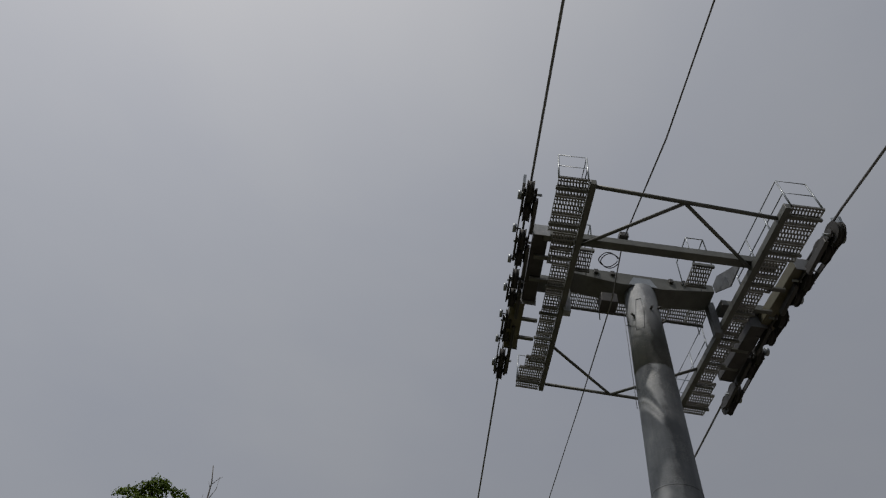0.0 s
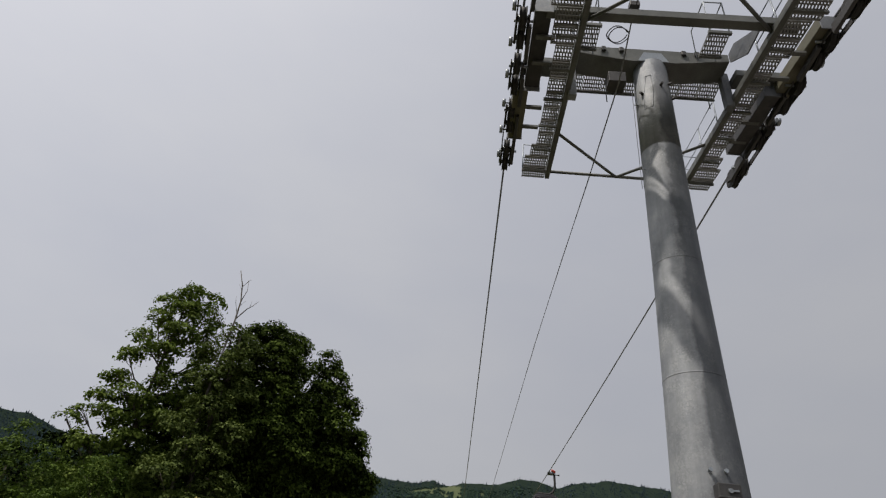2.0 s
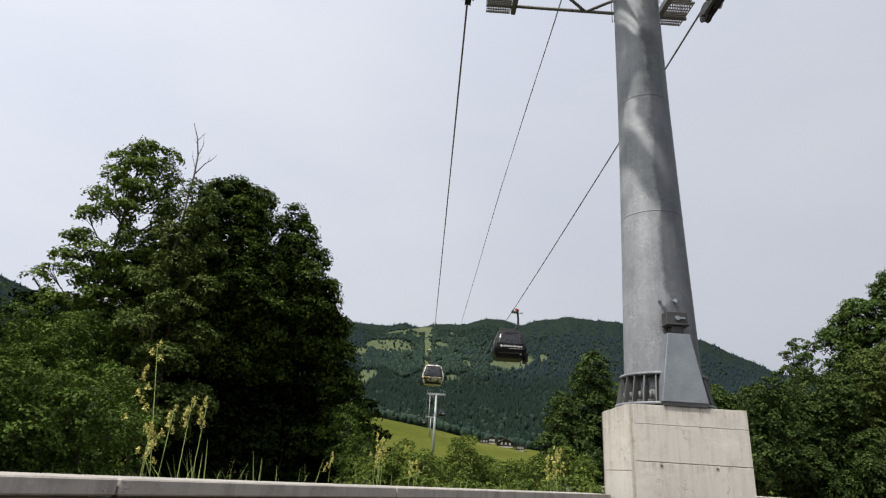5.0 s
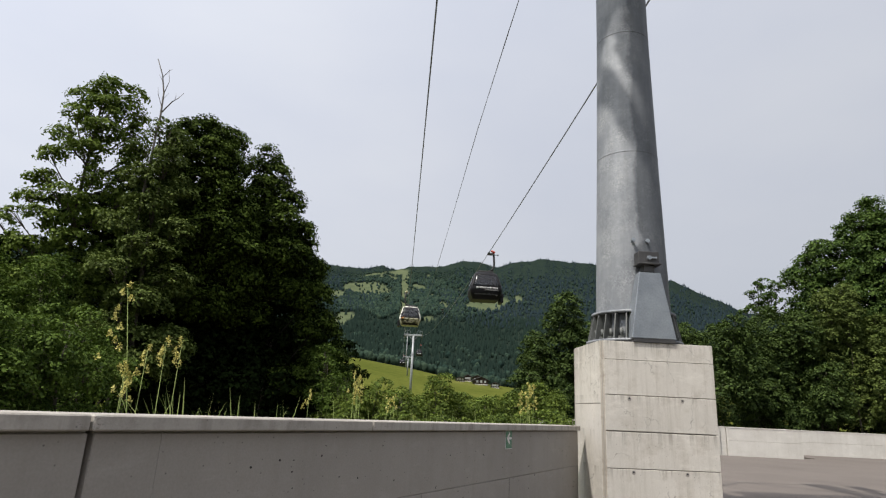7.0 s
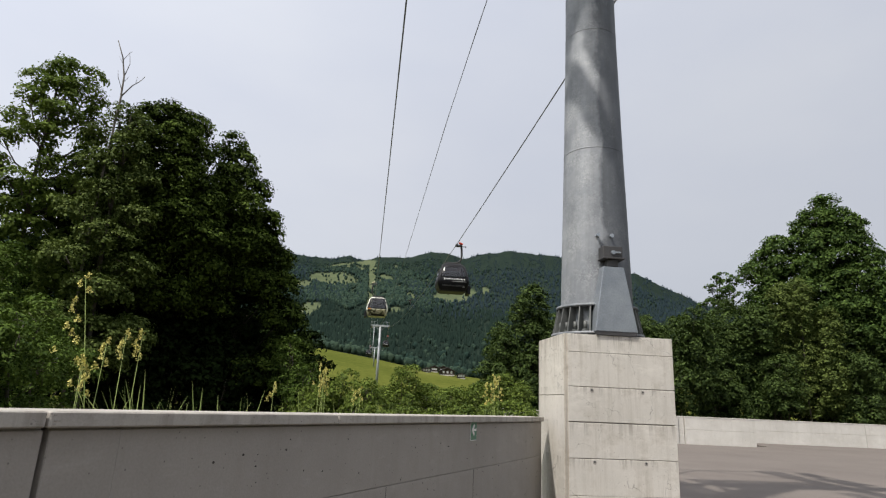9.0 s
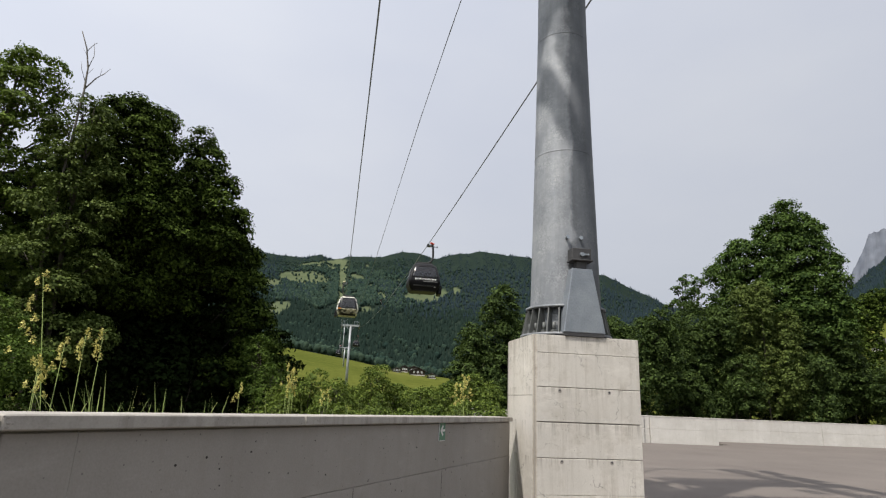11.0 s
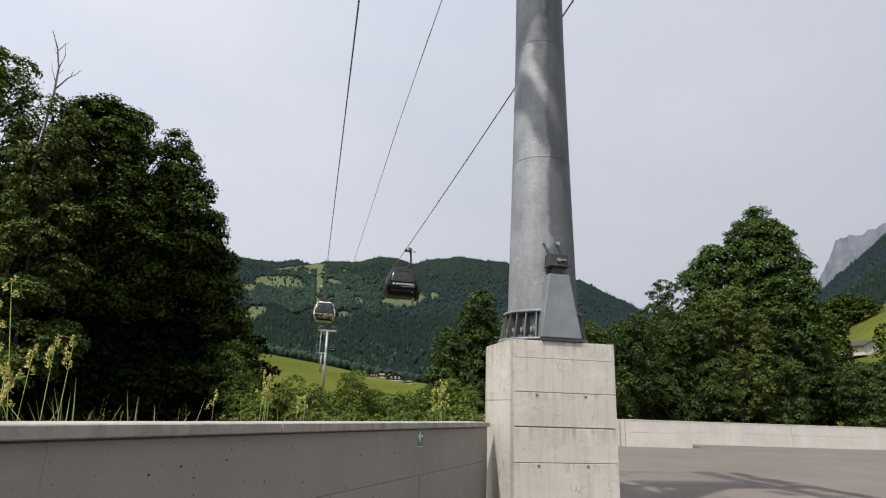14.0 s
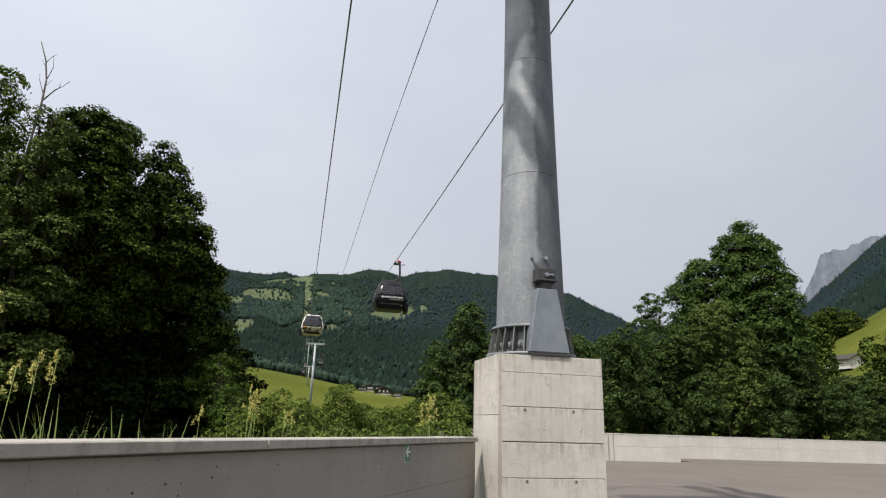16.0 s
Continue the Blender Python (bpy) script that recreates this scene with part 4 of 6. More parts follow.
GROUPS = [[-2.82, -2.33, -1.49, -1.0], [-0.27, 0.36], [1.12, 1.62, 2.58, 3.08]]
for side in (-1, 1):
    for ys in GROUPS:
        for y in ys:
            wheel(side, y, rope_z(TA + y, side) - 0.28 - PED_Z)
        for y0, y1 in zip(ys[::2], ys[1::2]):
            yc = (y0 + y1) / 2
            zc = rope_z(TA + yc, side) - 0.3 - PED_Z
            for o in (-0.11, 0.11):
                bm = bmesh.new()
                prism(bm, [(-0.34, -0.06), (0.34, -0.06), (0.30, 0.08), (0.1, 0.14), (-0.1, 0.14), (-0.30, 0.08)], -0.012, 0.012,
                      Matrix.Translation((side * 3.06 + o, yc, zc)) @ pose(0, 0, 0, 90, 0, 90))
                part("rocker_plate", bm, M_DARK, tower)
        # cheek plates along the group, inside and outside the wheels
        y0, y1 = ys[0] - 0.12, ys[-1] + 0.12
        za, zb = rope_z(TA + y0, side) - 0.30 - PED_Z, rope_z(TA + y1, side) - 0.30 - PED_Z
        for o in (-0.135, 0.135):
            bm = bmesh.new()
            prism(bm, [(y0, za - 0.05), (y0 + 0.1, za - 0.10), (y1 - 0.1, zb - 0.10), (y1, zb - 0.05), (y1, zb + 0.03), (y0, za + 0.03)], -0.014, 0.014,
                  Matrix.Translation((side * 3.06 + o, 0, 0)) @ pose(0, 0, 0, 90, 0, 90))
            part("cheek_plate", bm, M_DARK, tower)
        for y in ys[::2]:
            z = rope_z(TA + y, side) - 0.36 - PED_Z
            bm = bmesh.new()
            rod(bm, (side * 2.80, y, z), (side * 3.24, y, z), 0.03, 0.03, 8)
            part("cross_pin", bm, M_GALVB, tower)
    for yc in (-2.3, -1.0, 0.4, 1.6, 2.5):
        zc = rope_z(TA + yc, side) - 0.46 - PED_Z
        bm = bmesh.new()
        box(bm, side * 2.90 - 0.04, side * 2.90 + 0.04, yc - 0.42, yc + 0.42, zc - 0.08, zc + 0.08, 0.01)
        part("rocker_beam", bm, M_DARK, tower)
    # rope catchers at both ends
    for e in (-1, 1):
        ye = -2.8 if e < 0 else 3.1
        z = rope_z(TA + ye, side) - PED_Z
        bm = bmesh.new()
        prism(bm, [(-0.18, -0.30), (0.16, -0.18), (0.22, 0.10), (0.05, 0.30), (-0.02, 0.04), (-0.2, -0.05)], -0.03, 0.03,
              Matrix.Translation((side * 3.2, ye, z)) @ pose(0, 0, 0, 90, 0, 90 if e > 0 else -90))
        part("rope_catcher", bm, M_GALVB, tower)
    for k in range(7):
        y = -2.7 + 0.92 * k
        if side > 0 and k % 2:
            continue
        z = rope_z(TA + y, side) - 0.25 - PED_Z
        bm = bmesh.new()
        rod(bm, (side * 3.22, y, z), (side * 3.30, y, z), 0.10, 0.10, 14)
        rod(bm, (side * 3.12, y, z), (side * 3.27, y, z), 0.02, 0.02, 6)
        part("rope_switch", bm, M_GALVB, tower)

# cable box under the arm, spare cable coil, clamp
bm = bmesh.new()
box(bm, 2.42 - TB, 2.80 - TB, -0.25, 0.10, H0 - 0.1, H0 + 0.22, 0.01)
part("cable_box", bm, M_DARK, tower)
for k in range(2):
    bm = bmesh.new()
    c = Vector((-1.05 + 0.05 * k, -1.2 + 0.03 * k, H0 + 0.2))
    pipe(bm, [c + Vector((0.21 * math.cos(2 * math.pi * i / 20), 0.19 * math.sin(2 * math.pi * i / 20), 0.02 * math.sin(i))) for i in range(20)], 0.012, 6)
    part("cable_coil", bm, M_RUBBER, tower)
bm = bmesh.new()
box(bm, -0.93, -0.73, -1.86, -1.6, H0 + 0.26, H0 + 0.42, 0.012)
part("cable_clamp", bm, M_DARK, tower)
for x in (-1.7, 1.7):
    bm = bmesh.new()
    pipe(bm, [(x, 0.92, HA), (x, 0.92, HA + 1.0), (x * 0.45, 0.92, HA + 1.0), (x * 0.45, 0.92, HA)], 0.015, 6)
    part("handrail", bm, M_GALVB, tower)


# ---- ropes ----
def rope(name, b, pts, r, label):
    bm = bmesh.new()
    pipe(bm, [LIFT @ Vector((b, y, z)) for y, z in pts], r, 8)
    return solid(name, bm, M_ROPE, label, "cable")


YS = [-30, -20, -10, -4, 0, 3, 5.3] + [5.3 + 0.55 * k for k in range(1, 13)] + [13, 16, 20, 26, 34, 44, 56, 70, 86, 104, 124, 146, 170, 190, 205]
for side in (-1, 1):
    rope("haul_rope", TB + side * 3.06, [(y, rope_z(y, side)) for y in YS], 0.027, "dark twisted steel haul rope of the lift")
CY = [(-30, 11.0), (-10, 11.0), (0, 11.35), (4, 11.9), (6.85, 12.87), (7.0, 12.88), (8.3, 12.35), (12, 12.5), (16, 12.8), (23, 13.2), (45, 13.6), (70, 14.3), (110, 16.4), (150, 19.4), (205, 24.5)]
rope("signal_cable", 2.62, CY, 0.016, "thin black signal cable strung along the towers")


# ---- gondola cabins ----
M_COW, nt, bs = mat("white_paint_with_black_cow_spots", 0.4)
v = coords(nt, (1, 1, 1))
wob = nt.nodes.new("ShaderNodeTexNoise")
wob.inputs["Scale"].default_value, wob.inputs["Detail"].default_value = 4.0, 1.0
nt.links.new(v, wob.inputs["Vector"])
vadd = nt.nodes.new("ShaderNodeMixRGB")
vadd.blend_type = "ADD"
vadd.inputs[0].default_value = 0.28
nt.links.new(v, vadd.inputs[1])
nt.links.new(wob.outputs["Color"], vadd.inputs[2])
vor = node(nt, "ShaderNodeTexVoronoi", Scale=3.6)
nt.links.new(vadd.outputs[0], vor.inputs["Vector"])
spots = ramp(nt, vor.outputs["Distance"], ((0.47, (0.012, 0.012, 0.013)), (0.5, (0.72, 0.70, 0.63))))
nt.links.new(spots, bs.inputs["Base Color"])
M_PICT, nt, bs = mat("printed_alpine_picture_film", 0.4)
v = coords(nt, (1, 1, 1.6))
pc = ramp(nt, noise_tex(nt, v, 2.6, 2.0), ((0.30, (0.014, 0.015, 0.010)), (0.40, (0.05, 0.055, 0.018)), (0.46, (0.25, 0.235, 0.13)), (0.52, (0.48, 0.46, 0.36)), (0.61, (0.15, 0.14, 0.075)), (0.68, (0.03, 0.027, 0.02))))
for n_ in nt.nodes:
    if n_.bl_idname == "ShaderNodeValToRGB":
        n_.color_ramp.interpolation = "CONSTANT"
nt.links.new(pc, bs.inputs["Base Color"])
M_GLASS, nt, bs = mat("smoked_cabin_glass", 0.14)
bs.inputs["Specular IOR Level"].default_value = 0.8
nt.links.new(ramp(nt, noise_tex(nt, coords(nt), 1.2), ((0.3, (0.02, 0.021, 0.026)), (0.7, (0.035, 0.036, 0.045)))), bs.inputs["Base Color"])
clear = nt.nodes.new("ShaderNodeBsdfTransparent")
clear.inputs[0].default_value = (0.80, 0.80, 0.86, 1)
pane = nt.nodes.new("ShaderNodeMixShader")
pane.inputs[0].default_value = 0.45
nt.links.new(bs.outputs[0], pane.inputs[1])
nt.links.new(clear.outputs[0], pane.inputs[2])
nt.links.new(pane.outputs[0], nt.nodes["Material Output"].inputs[0])
M_CABIN = mottled("black_cabin_paint", (0.010, 0.010, 0.012), (0.020, 0.020, 0.023), 2.0, 0.45)
M_CABIN.node_tree.nodes["Principled BSDF"].inputs["Specular IOR Level"].default_value = 0.15
M_LINING = mottled("grey_cabin_lining", (0.05, 0.05, 0.055), (0.08, 0.08, 0.085), 3.0, 0.8)
M_WHITE = mottled("white_lettering_film", (0.6, 0.6, 0.6), (0.72, 0.72, 0.72), 6.0, 0.5)
M_SILVER = mottled("silver_strip", (0.34, 0.34, 0.34), (0.44, 0.44, 0.44), 6.0, 0.4, 0.3)
M_ORANGE = mottled("orange_badge_film", (0.55, 0.2, 0.03), (0.7, 0.28, 0.05), 5.0, 0.5)
M_RED = mottled("red_grip_paint", (0.4, 0.05, 0.03), (0.55, 0.08, 0.05), 5.0, 0.5)
M_YELLOW = mottled("faded_yellow_grip_paint", (0.33, 0.31, 0.17), (0.46, 0.43, 0.26), 5.0, 0.6)
WX = [(0.0, 0.94), (0.08, 1.0), (0.4, 1.14), (0.75, 1.21), (1.2, 1.15), (1.8, 1.0), (2.2, 0.86), (2.34, 0.74), (2.38, 0.60)]
WY = [(0.0, 0.68), (0.08, 0.76), (0.2, 0.86), (0.5, 1.02), (0.8, 1.10), (1.1, 1.08), (1.6, 0.95), (2.0, 0.80), (2.2, 0.69), (2.34, 0.55), (2.38, 0.42)]


def smooth_along(table, x):
    return (along(table, x - 0.07) + 2 * along(table, x) + along(table, x + 0.07)) / 4


def cab_ring(z, n=10, grow=0.0):
    """A rounded rectangle round the cabin at height z."""
    wx, wy = smooth_along(WX, z) + grow, smooth_along(WY, z) + grow
    r = min(0.20, wx * 0.4, wy * 0.4)
    pts = []
    for q, (sx, sy) in enumerate(((1, 1), (-1, 1), (-1, -1), (1, -1))):
        for k in range(n):
            a = math.pi / 2 * (q + k / (n - 1))
            pts.append(Vector((sx * (wx - r) + r * math.cos(a), sy * (wy - r) + r * math.sin(a), z)))
    return pts


def loft(bm, z0, z1, steps, grow=0.0, cap=True, open_z=(9, 9)):
    rings = []
    for i in range(steps + 1):
        rings.append([bm.verts.new(p) for p in cab_ring(z0 + (z1 - z0) * i / steps, grow=grow)])
    n = len(rings[0])
    for a, b in zip(rings, rings[1:]):
        zm = (a[0].co.z + b[0].co.z) / 2
        for k in range(n):
            if k % 10 == 9 and open_z[0] < zm < open_z[1]:
                continue
            f = bm.faces.new((a[k], a[(k + 1) % n], b[(k + 1) % n], b[k]))
            f.smooth = True
    if cap:
        bm.faces.new(rings[0][::-1]), bm.faces.new(rings[-1])


def skin(bm, face, u0, u1, z0, z1, off=0.012, nu=8, nz=8, depth=0.02):
    """A curved panel on one face of the cabin ('front', 'back', 'left', 'right'); u is the share of the half width."""
    def at(u, z, o):
        wx, wy = smooth_along(WX, z), smooth_along(WY, z)
        if face in ("front", "back"):
            s = -1 if face == "front" else 1
            return Vector((u * wx, s * (wy + o), z))
        s = -1 if face == "left" else 1
        return Vector((s * (wx + o), u * wy, z))
    outer = [[bm.verts.new(at(u0 + (u1 - u0) * i / nu, z0 + (z1 - z0) * j / nz, off)) for i in range(nu + 1)] for j in range(nz + 1)]
    inner = [[bm.verts.new(at(u0 + (u1 - u0) * i / nu, z0 + (z1 - z0) * j / nz, off - depth)) for i in range(nu + 1)] for j in range(nz + 1)]
    for j in range(nz):
        for i in range(nu):
            f = bm.faces.new((outer[j][i], outer[j][i + 1], outer[j + 1][i + 1], outer[j + 1][i]))
            f.smooth = True
    rim = [(0, i) for i in range(nu)] + [(j, nu) for j in range(nz)] + [(nz, i) for i in range(nu, 0, -1)] + [(j, 0) for j in range(nz, 0, -1)]
    for (j0, i0), (j1, i1) in zip(rim, rim[1:] + rim[:1]):
        bm.faces.new((outer[j0][i0], inner[j0][i0], inner[j1][i1], outer[j1][i1]))


def letters(text, size, parent, m, material, name="lettering"):
    cu = bpy.data.curves.new(name, "FONT")
    cu.body, cu.size, cu.extrude = text, size, 0.003
    tmp = bpy.data.objects.new(name, cu)
    me = bpy.data.meshes.new_from_object(tmp)
    bpy.data.objects.remove(tmp)
    me.materials.append(material)
    ob = new(name, me)
    ob.parent, ob.matrix_local = parent, m
    return ob


def gondola(m, cow, hand, label, grip_paint):
    """A ten-seat cabin hung from the rope; hand: the side on which the hanger and the ski rack sit (-1 or 1)."""
    g = base("gondola", m @ Matrix.Diagonal((1.05, 1.05, 0.96, 1)), label, "gondola")
    top = -1.75                       # roof under the rope
    z0 = top - 2.38
    D = Matrix.Translation((-0.25 * hand, 0, z0))

    def add(name, bm, material, parent=g, lab=""):
        for v in bm.verts:
            v.co = D @ v.co
        return part(name, bm, material, parent, lab)

    bm = bmesh.new()
    loft(bm, 0.0, 2.38, 34, open_z=(0.84, 2.14) if cow else (1.12, 2.05))
    add("cabin_shell", bm, M_COW if cow else M_CABIN, g, "white shell with black cow spots" if cow else "glossy black cabin shell")
    bm = bmesh.new()
    loft(bm, 0.03, 2.34, 34, -0.035, True, (0.84, 2.12) if cow else (1.12, 2.03))
    add("lining", bm, M_LINING)
    for face in ("front", "back"):
        bm = bmesh.new()
        zl, zh = (0.80, 2.17) if cow else (1.08, 2.08)
        skin(bm, face, -0.84, 0.84, zl, zh, 0.004)
        add("window", bm, M_GLASS)
        for u0, u1, za, zb in ((-0.88, -0.80, zl, zh + 0.05), (0.80, 0.88, zl, zh + 0.05), (-0.80, 0.80, zh - 0.04, zh + 0.05)):
            bm = bmesh.new()
            skin(bm, face, u0, u1, za, zb, 0.012, 4, 8)
            add("window_frame", bm, M_CABIN)
        if cow:
            bm = bmesh.new()
            skin(bm, face, -0.80, 0.80, 1.47, 1.51, 0.012)
            add("window_bar", bm, M_CABIN, g)
            bm = bmesh.new()
            skin(bm, face, -0.86, 0.86, 0.23, 0.82, 0.014)
            add("picture_band", bm, M_PICT, g, "printed green meadow picture film")
            bm = bmesh.new()
            skin(bm, face, -0.86, 0.86, 0.05, 0.23, 0.015)
            add("black_band", bm, M_CABIN)
            bm = bmesh.new()
            skin(bm, face, -0.84, -0.58, 0.73, 0.87, 0.026)
            add("badge", bm, M_ORANGE, g, "orange badge")
        else:
            bm = bmesh.new()
            skin(bm, face, -0.1, 0.78, 0.72, 0.78, 0.016)
            add("silver_strip", bm, M_SILVER, g, "silver lettered strip")
            for k in range(13):
                u = -0.62 + 0.105 * k
                bm = bmesh.new()
                skin(bm, face, u, u + (0.07, 0.05, 0.075, 0.06)[k % 4], 0.86 if k else 0.82, (1.0, 0.96, 0.97, 1.02, 0.96)[k % 5], 0.02, 2, 2)
                add("letter_bar", bm, M_WHITE, g, "white lettering bar")
            bm = bmesh.new()
            skin(bm, face, -0.78, 0.78, 0.44, 0.455, 0.016)
            add("trim_strip", bm, M_ARM)
    for face in ("left", "right"):
        for u0, u1 in ((-0.78, -0.05), (0.05, 0.78)):
            bm = bmesh.new()
            skin(bm, face, u0, u1, 0.80 if cow else 1.08, 2.16, 0.004)
            add("side_window", bm, M_GLASS)
        bm = bmesh.new()
        skin(bm, face, -0.03, 0.03, 0.12, 2.05, 0.01)
        add("door_seam", bm, M_RUBBER)
    for s_ in (-1, 1):
        bm = bmesh.new()
        box(bm, -0.85, 0.85, min(s_ * 0.55, s_ * 0.98), max(s_ * 0.55, s_ * 0.98), 0.36, 0.46, 0.02)
        add("bench_seat", bm, M_DARK)
    # rubber bumper round the floor
    bm = bmesh.new()
    for i in range(2):
        pts = cab_ring(0.03 + 0.02 * i, grow=0.01)
        pipe(bm, pts + pts[:1], 0.02, 6)
    add("bumper", bm, M_RUBBER)
    # ski and bike rack on the door side
    bm = bmesh.new()
    sx = hand
    box(bm, min(sx * 1.12, sx * 1.38), max(sx * 1.12, sx * 1.38), -0.55, 0.55, -0.12, 0.60, 0.03)
    rack = add("ski_rack", bm, M_CABIN, g, "dark ski rack box")
    for j in range(2):
        bm = bmesh.new()
        for k in range(7):
            box(bm, sx * (1.20 + 0.1 * j) - 0.012, sx * (1.20 + 0.1 * j) + 0.012, -0.562, -0.54, -0.04 + 0.08 * k, -0.01 + 0.08 * k)
        for v in bm.verts:
            v.co = D @ v.co
        part("rack_slots", bm, M_DARK, rack)
    if cow:
        letters("105", 0.15, g, D @ Matrix.Translation((-0.86, -0.83, 0.075)) @ pose(0, 0, 0, 129, 0, 0), M_WHITE, "cabin_number")
    else:
        for k in range(2):
            bm = bmesh.new()
            skin(bm, "front", 0.66 + 0.06 * k, 0.70 + 0.06 * k, 0.30, 0.37, 0.02, 2, 2)
            add("number_bar", bm, M_WHITE)
    # roof rail, hanger arm and grip
    bm = bmesh.new()
    box(bm, -0.62, 0.62, -0.40, -0.26, 2.36, 2.50, 0.02)
    add("roof_rail", bm, M_RUBBER)
    bm = bmesh.new()
    box(bm, -0.62, 0.62, 0.26, 0.40, 2.36, 2.50, 0.02)
    add("roof_rail", bm, M_RUBBER)
    bm = bmesh.new()
    h = hand
    path = [(-0.72 * h, 0, top + 0.17), (-0.2 * h, 0, top + 0.15), (0.08 * h, 0, top + 0.19), (0.30 * h, 0, top + 0.33), (0.42 * h, 0, top + 0.58), (0.45 * h, 0, top + 0.9), (0.43 * h, 0, top + 1.3), (0.40 * h, 0, top + 1.64)]
    pipe(bm, path, 0.08, 10)
    part("hanger_arm", bm, M_RUBBER, g)
    bm = bmesh.new()
    box(bm, min(0, 0.42 * h) - 0.03, max(0, 0.42 * h) + 0.03, -0.16, 0.16, -0.13, 0.03, 0.02)
    box(bm, -0.07, 0.07, -0.32, 0.32, -0.07, 0.06, 0.02)
    grip = part("rope_grip", bm, M_GALV, g)
    bm = bmesh.new()
    box(bm, -0.17, 0.17, -0.14, 0.14, -0.09, 0.09, 0.04, Matrix.Translation((0.33 * h, -0.1, 0.13)) @ pose(0, 0, 0, 20, 25 * h, 0))
    part("spring_housing", bm, grip_paint, grip)
    bm = bmesh.new()
    rod(bm, (0.40 * h, -0.05, -0.12), (0.72 * h, -0.05, -0.12), 0.03, 0.03, 8)
    rod(bm, (0.70 * h, -0.05, -0.12), (0.76 * h, -0.05, -0.12), 0.07, 0.07, 12)
    part("guide_roller", bm, M_DARK, grip)
    return g


def on_rope(b, a):
    return LIFT @ Matrix.Translation((b, a, rope_z(a) - 0.03))


BL, BR = TB - 3.06, TB + 3.06
gondola(on_rope(BL, 70.0), True, -1, "gondola with black cow spots hanging from the haul rope", M_YELLOW)
dark = gondola(on_rope(BR, 46.0), False, 1, "glossy black gondola with white lettering hanging from the rope", M_RED)
for b, a, z in ((BL, 255.0, 22.55), (BR, 225.0, 24.1)):
    far = copy_thing(dark, LIFT @ Matrix.Translation((b, a, z)))
    tagged(far, "small dark gondola far along the rope", group="distant gondolas")


# ---- further towers of the lift ----
def far_tower(a, top, stout=1.0):
    p = LIFT @ Vector((TB, a, 0))
    br = math.degrees(math.atan2(p.x, p.y))
    zb = ground_z(br, p.xy.length) - 0.3
    t = base("lift_tower", LIFT @ Matrix.Translation((TB, a, zb)), "slim grey steel lift tower standing down the line", "lift tower", "towers down the line")
    h = top - zb
    bm = bmesh.new()
    rod(bm, (0, 0, 0), (0, 0, h - 0.5), 0.5 * stout, 0.34 * stout, 16)
    part("mast", bm, M_ALUP, t)
    bm = bmesh.new()
    box(bm, -3.1, 3.1, -0.3, 0.3, h - 0.6, h, 0.05)
    part("crossarm", bm, M_ALUP, t)
    for s in (-1, 1):
        bm = bmesh.new()
        box(bm, s * 2.95 - 0.2, s * 2.95 + 0.2, -3, 3, h - 0.95, h - 0.45, 0.05)
        part("wheel_train", bm, M_ARM, t)
        bm = bmesh.new()
        pipe(bm, [(s * 2.1, -0.5, h - 0.3), (s * 2.1, -0.5, h + 1.0), (s * 3.0, -0.5, h + 1.0), (s * 3.0, -0.5, h - 0.3)], 0.07, 6)
        part("lifting_frame", bm, M_ALUP, t)
        bm = bmesh.new()
        pipe(bm, [(s * 2.4, -0.2, h), (s * 2.4, -0.2, h + 1.2), (s * 1.2, -0.2, h + 1.2), (s * 1.2, -0.2, h)], 0.05, 6)
        part("handrail", bm, M_GALVB, t)
        bm = bmesh.new()
        rod(bm, (s * 0.3, 0, h - 1.9), (s * 1.6, 0, h - 0.6), 0.12, 0.12, 8)
        part("knee_brace", bm, M_GALV, t)


M_ALUP = mottled("pale_galvanised_mast", (0.30, 0.32, 0.34), (0.42, 0.44, 0.46), 1.0, 0.5, 0.3)
far_tower(205, 25.9)
far_tower(345, 29.5, 0.8)
far_tower(520, 62.0, 0.8)
for b in (BL, BR):
    rope("haul_rope", b, [(205, 25.4), (225, 24.1), (255, 22.6), (290, 23.4), (345, 29.2), (430, 44), (520, 61.5), (700, 96), (900, 138)], 0.035, "haul rope running on up the hillside")


# ---- chalets on the slopes ----
def chalet(bearing, r, turn, w, d, h, pale=False):
    z = ground_z(bearing, r)
    c = base("chalet", Matrix.Translation(polar(bearing, r, z - 0.4)) @ pose(0, 0, 0, 0, 0, turn), "dark timber alpine chalet with a broad roof" if not pale else "pale rendered farm building with a broad roof", "house", "chalets on the slope")
    bm = bmesh.new()
    prism(bm, [(-w / 2, 0), (w / 2, 0), (w / 2, h), (0, h + w * 0.22), (-w / 2, h)], -d / 2, d / 2, pose(0, 0, 0, 90, 0, 0))
    part("wall", bm, M_PLASTER if pale else M_TIMBER, c)
    bm = bmesh.new()
    box(bm, -w / 2 - 0.02, w / 2 + 0.02, -d / 2 - 0.02, d / 2 + 0.02, 0, h * 0.2)
    part("plinth", bm, M_PLASTER, c)
    for s in (-1, 1):
        bm = bmesh.new()
        prism(bm, [(0, h + w * 0.22 + 0.35), (0, h + w * 0.22 + 0.05), (s * (w / 2 + 1.2), h - 0.48), (s * (w / 2 + 1.2), h - 0.2)], -d / 2 - 1, d / 2 + 1, pose(0, 0, 0, 90, 0, 0))
        part("roof", bm, M_SLATE, c)
    for k in (-1, 0, 1):
        wn_ = bmesh.new()
        box(wn_, k * w * 0.28 - 0.6, k * w * 0.28 + 0.6, -d / 2 - 0.06, -d / 2 + 0.02, h * 0.5, h * 0.5 + 1.4)
        part("window", wn_, M_WHITE, c)


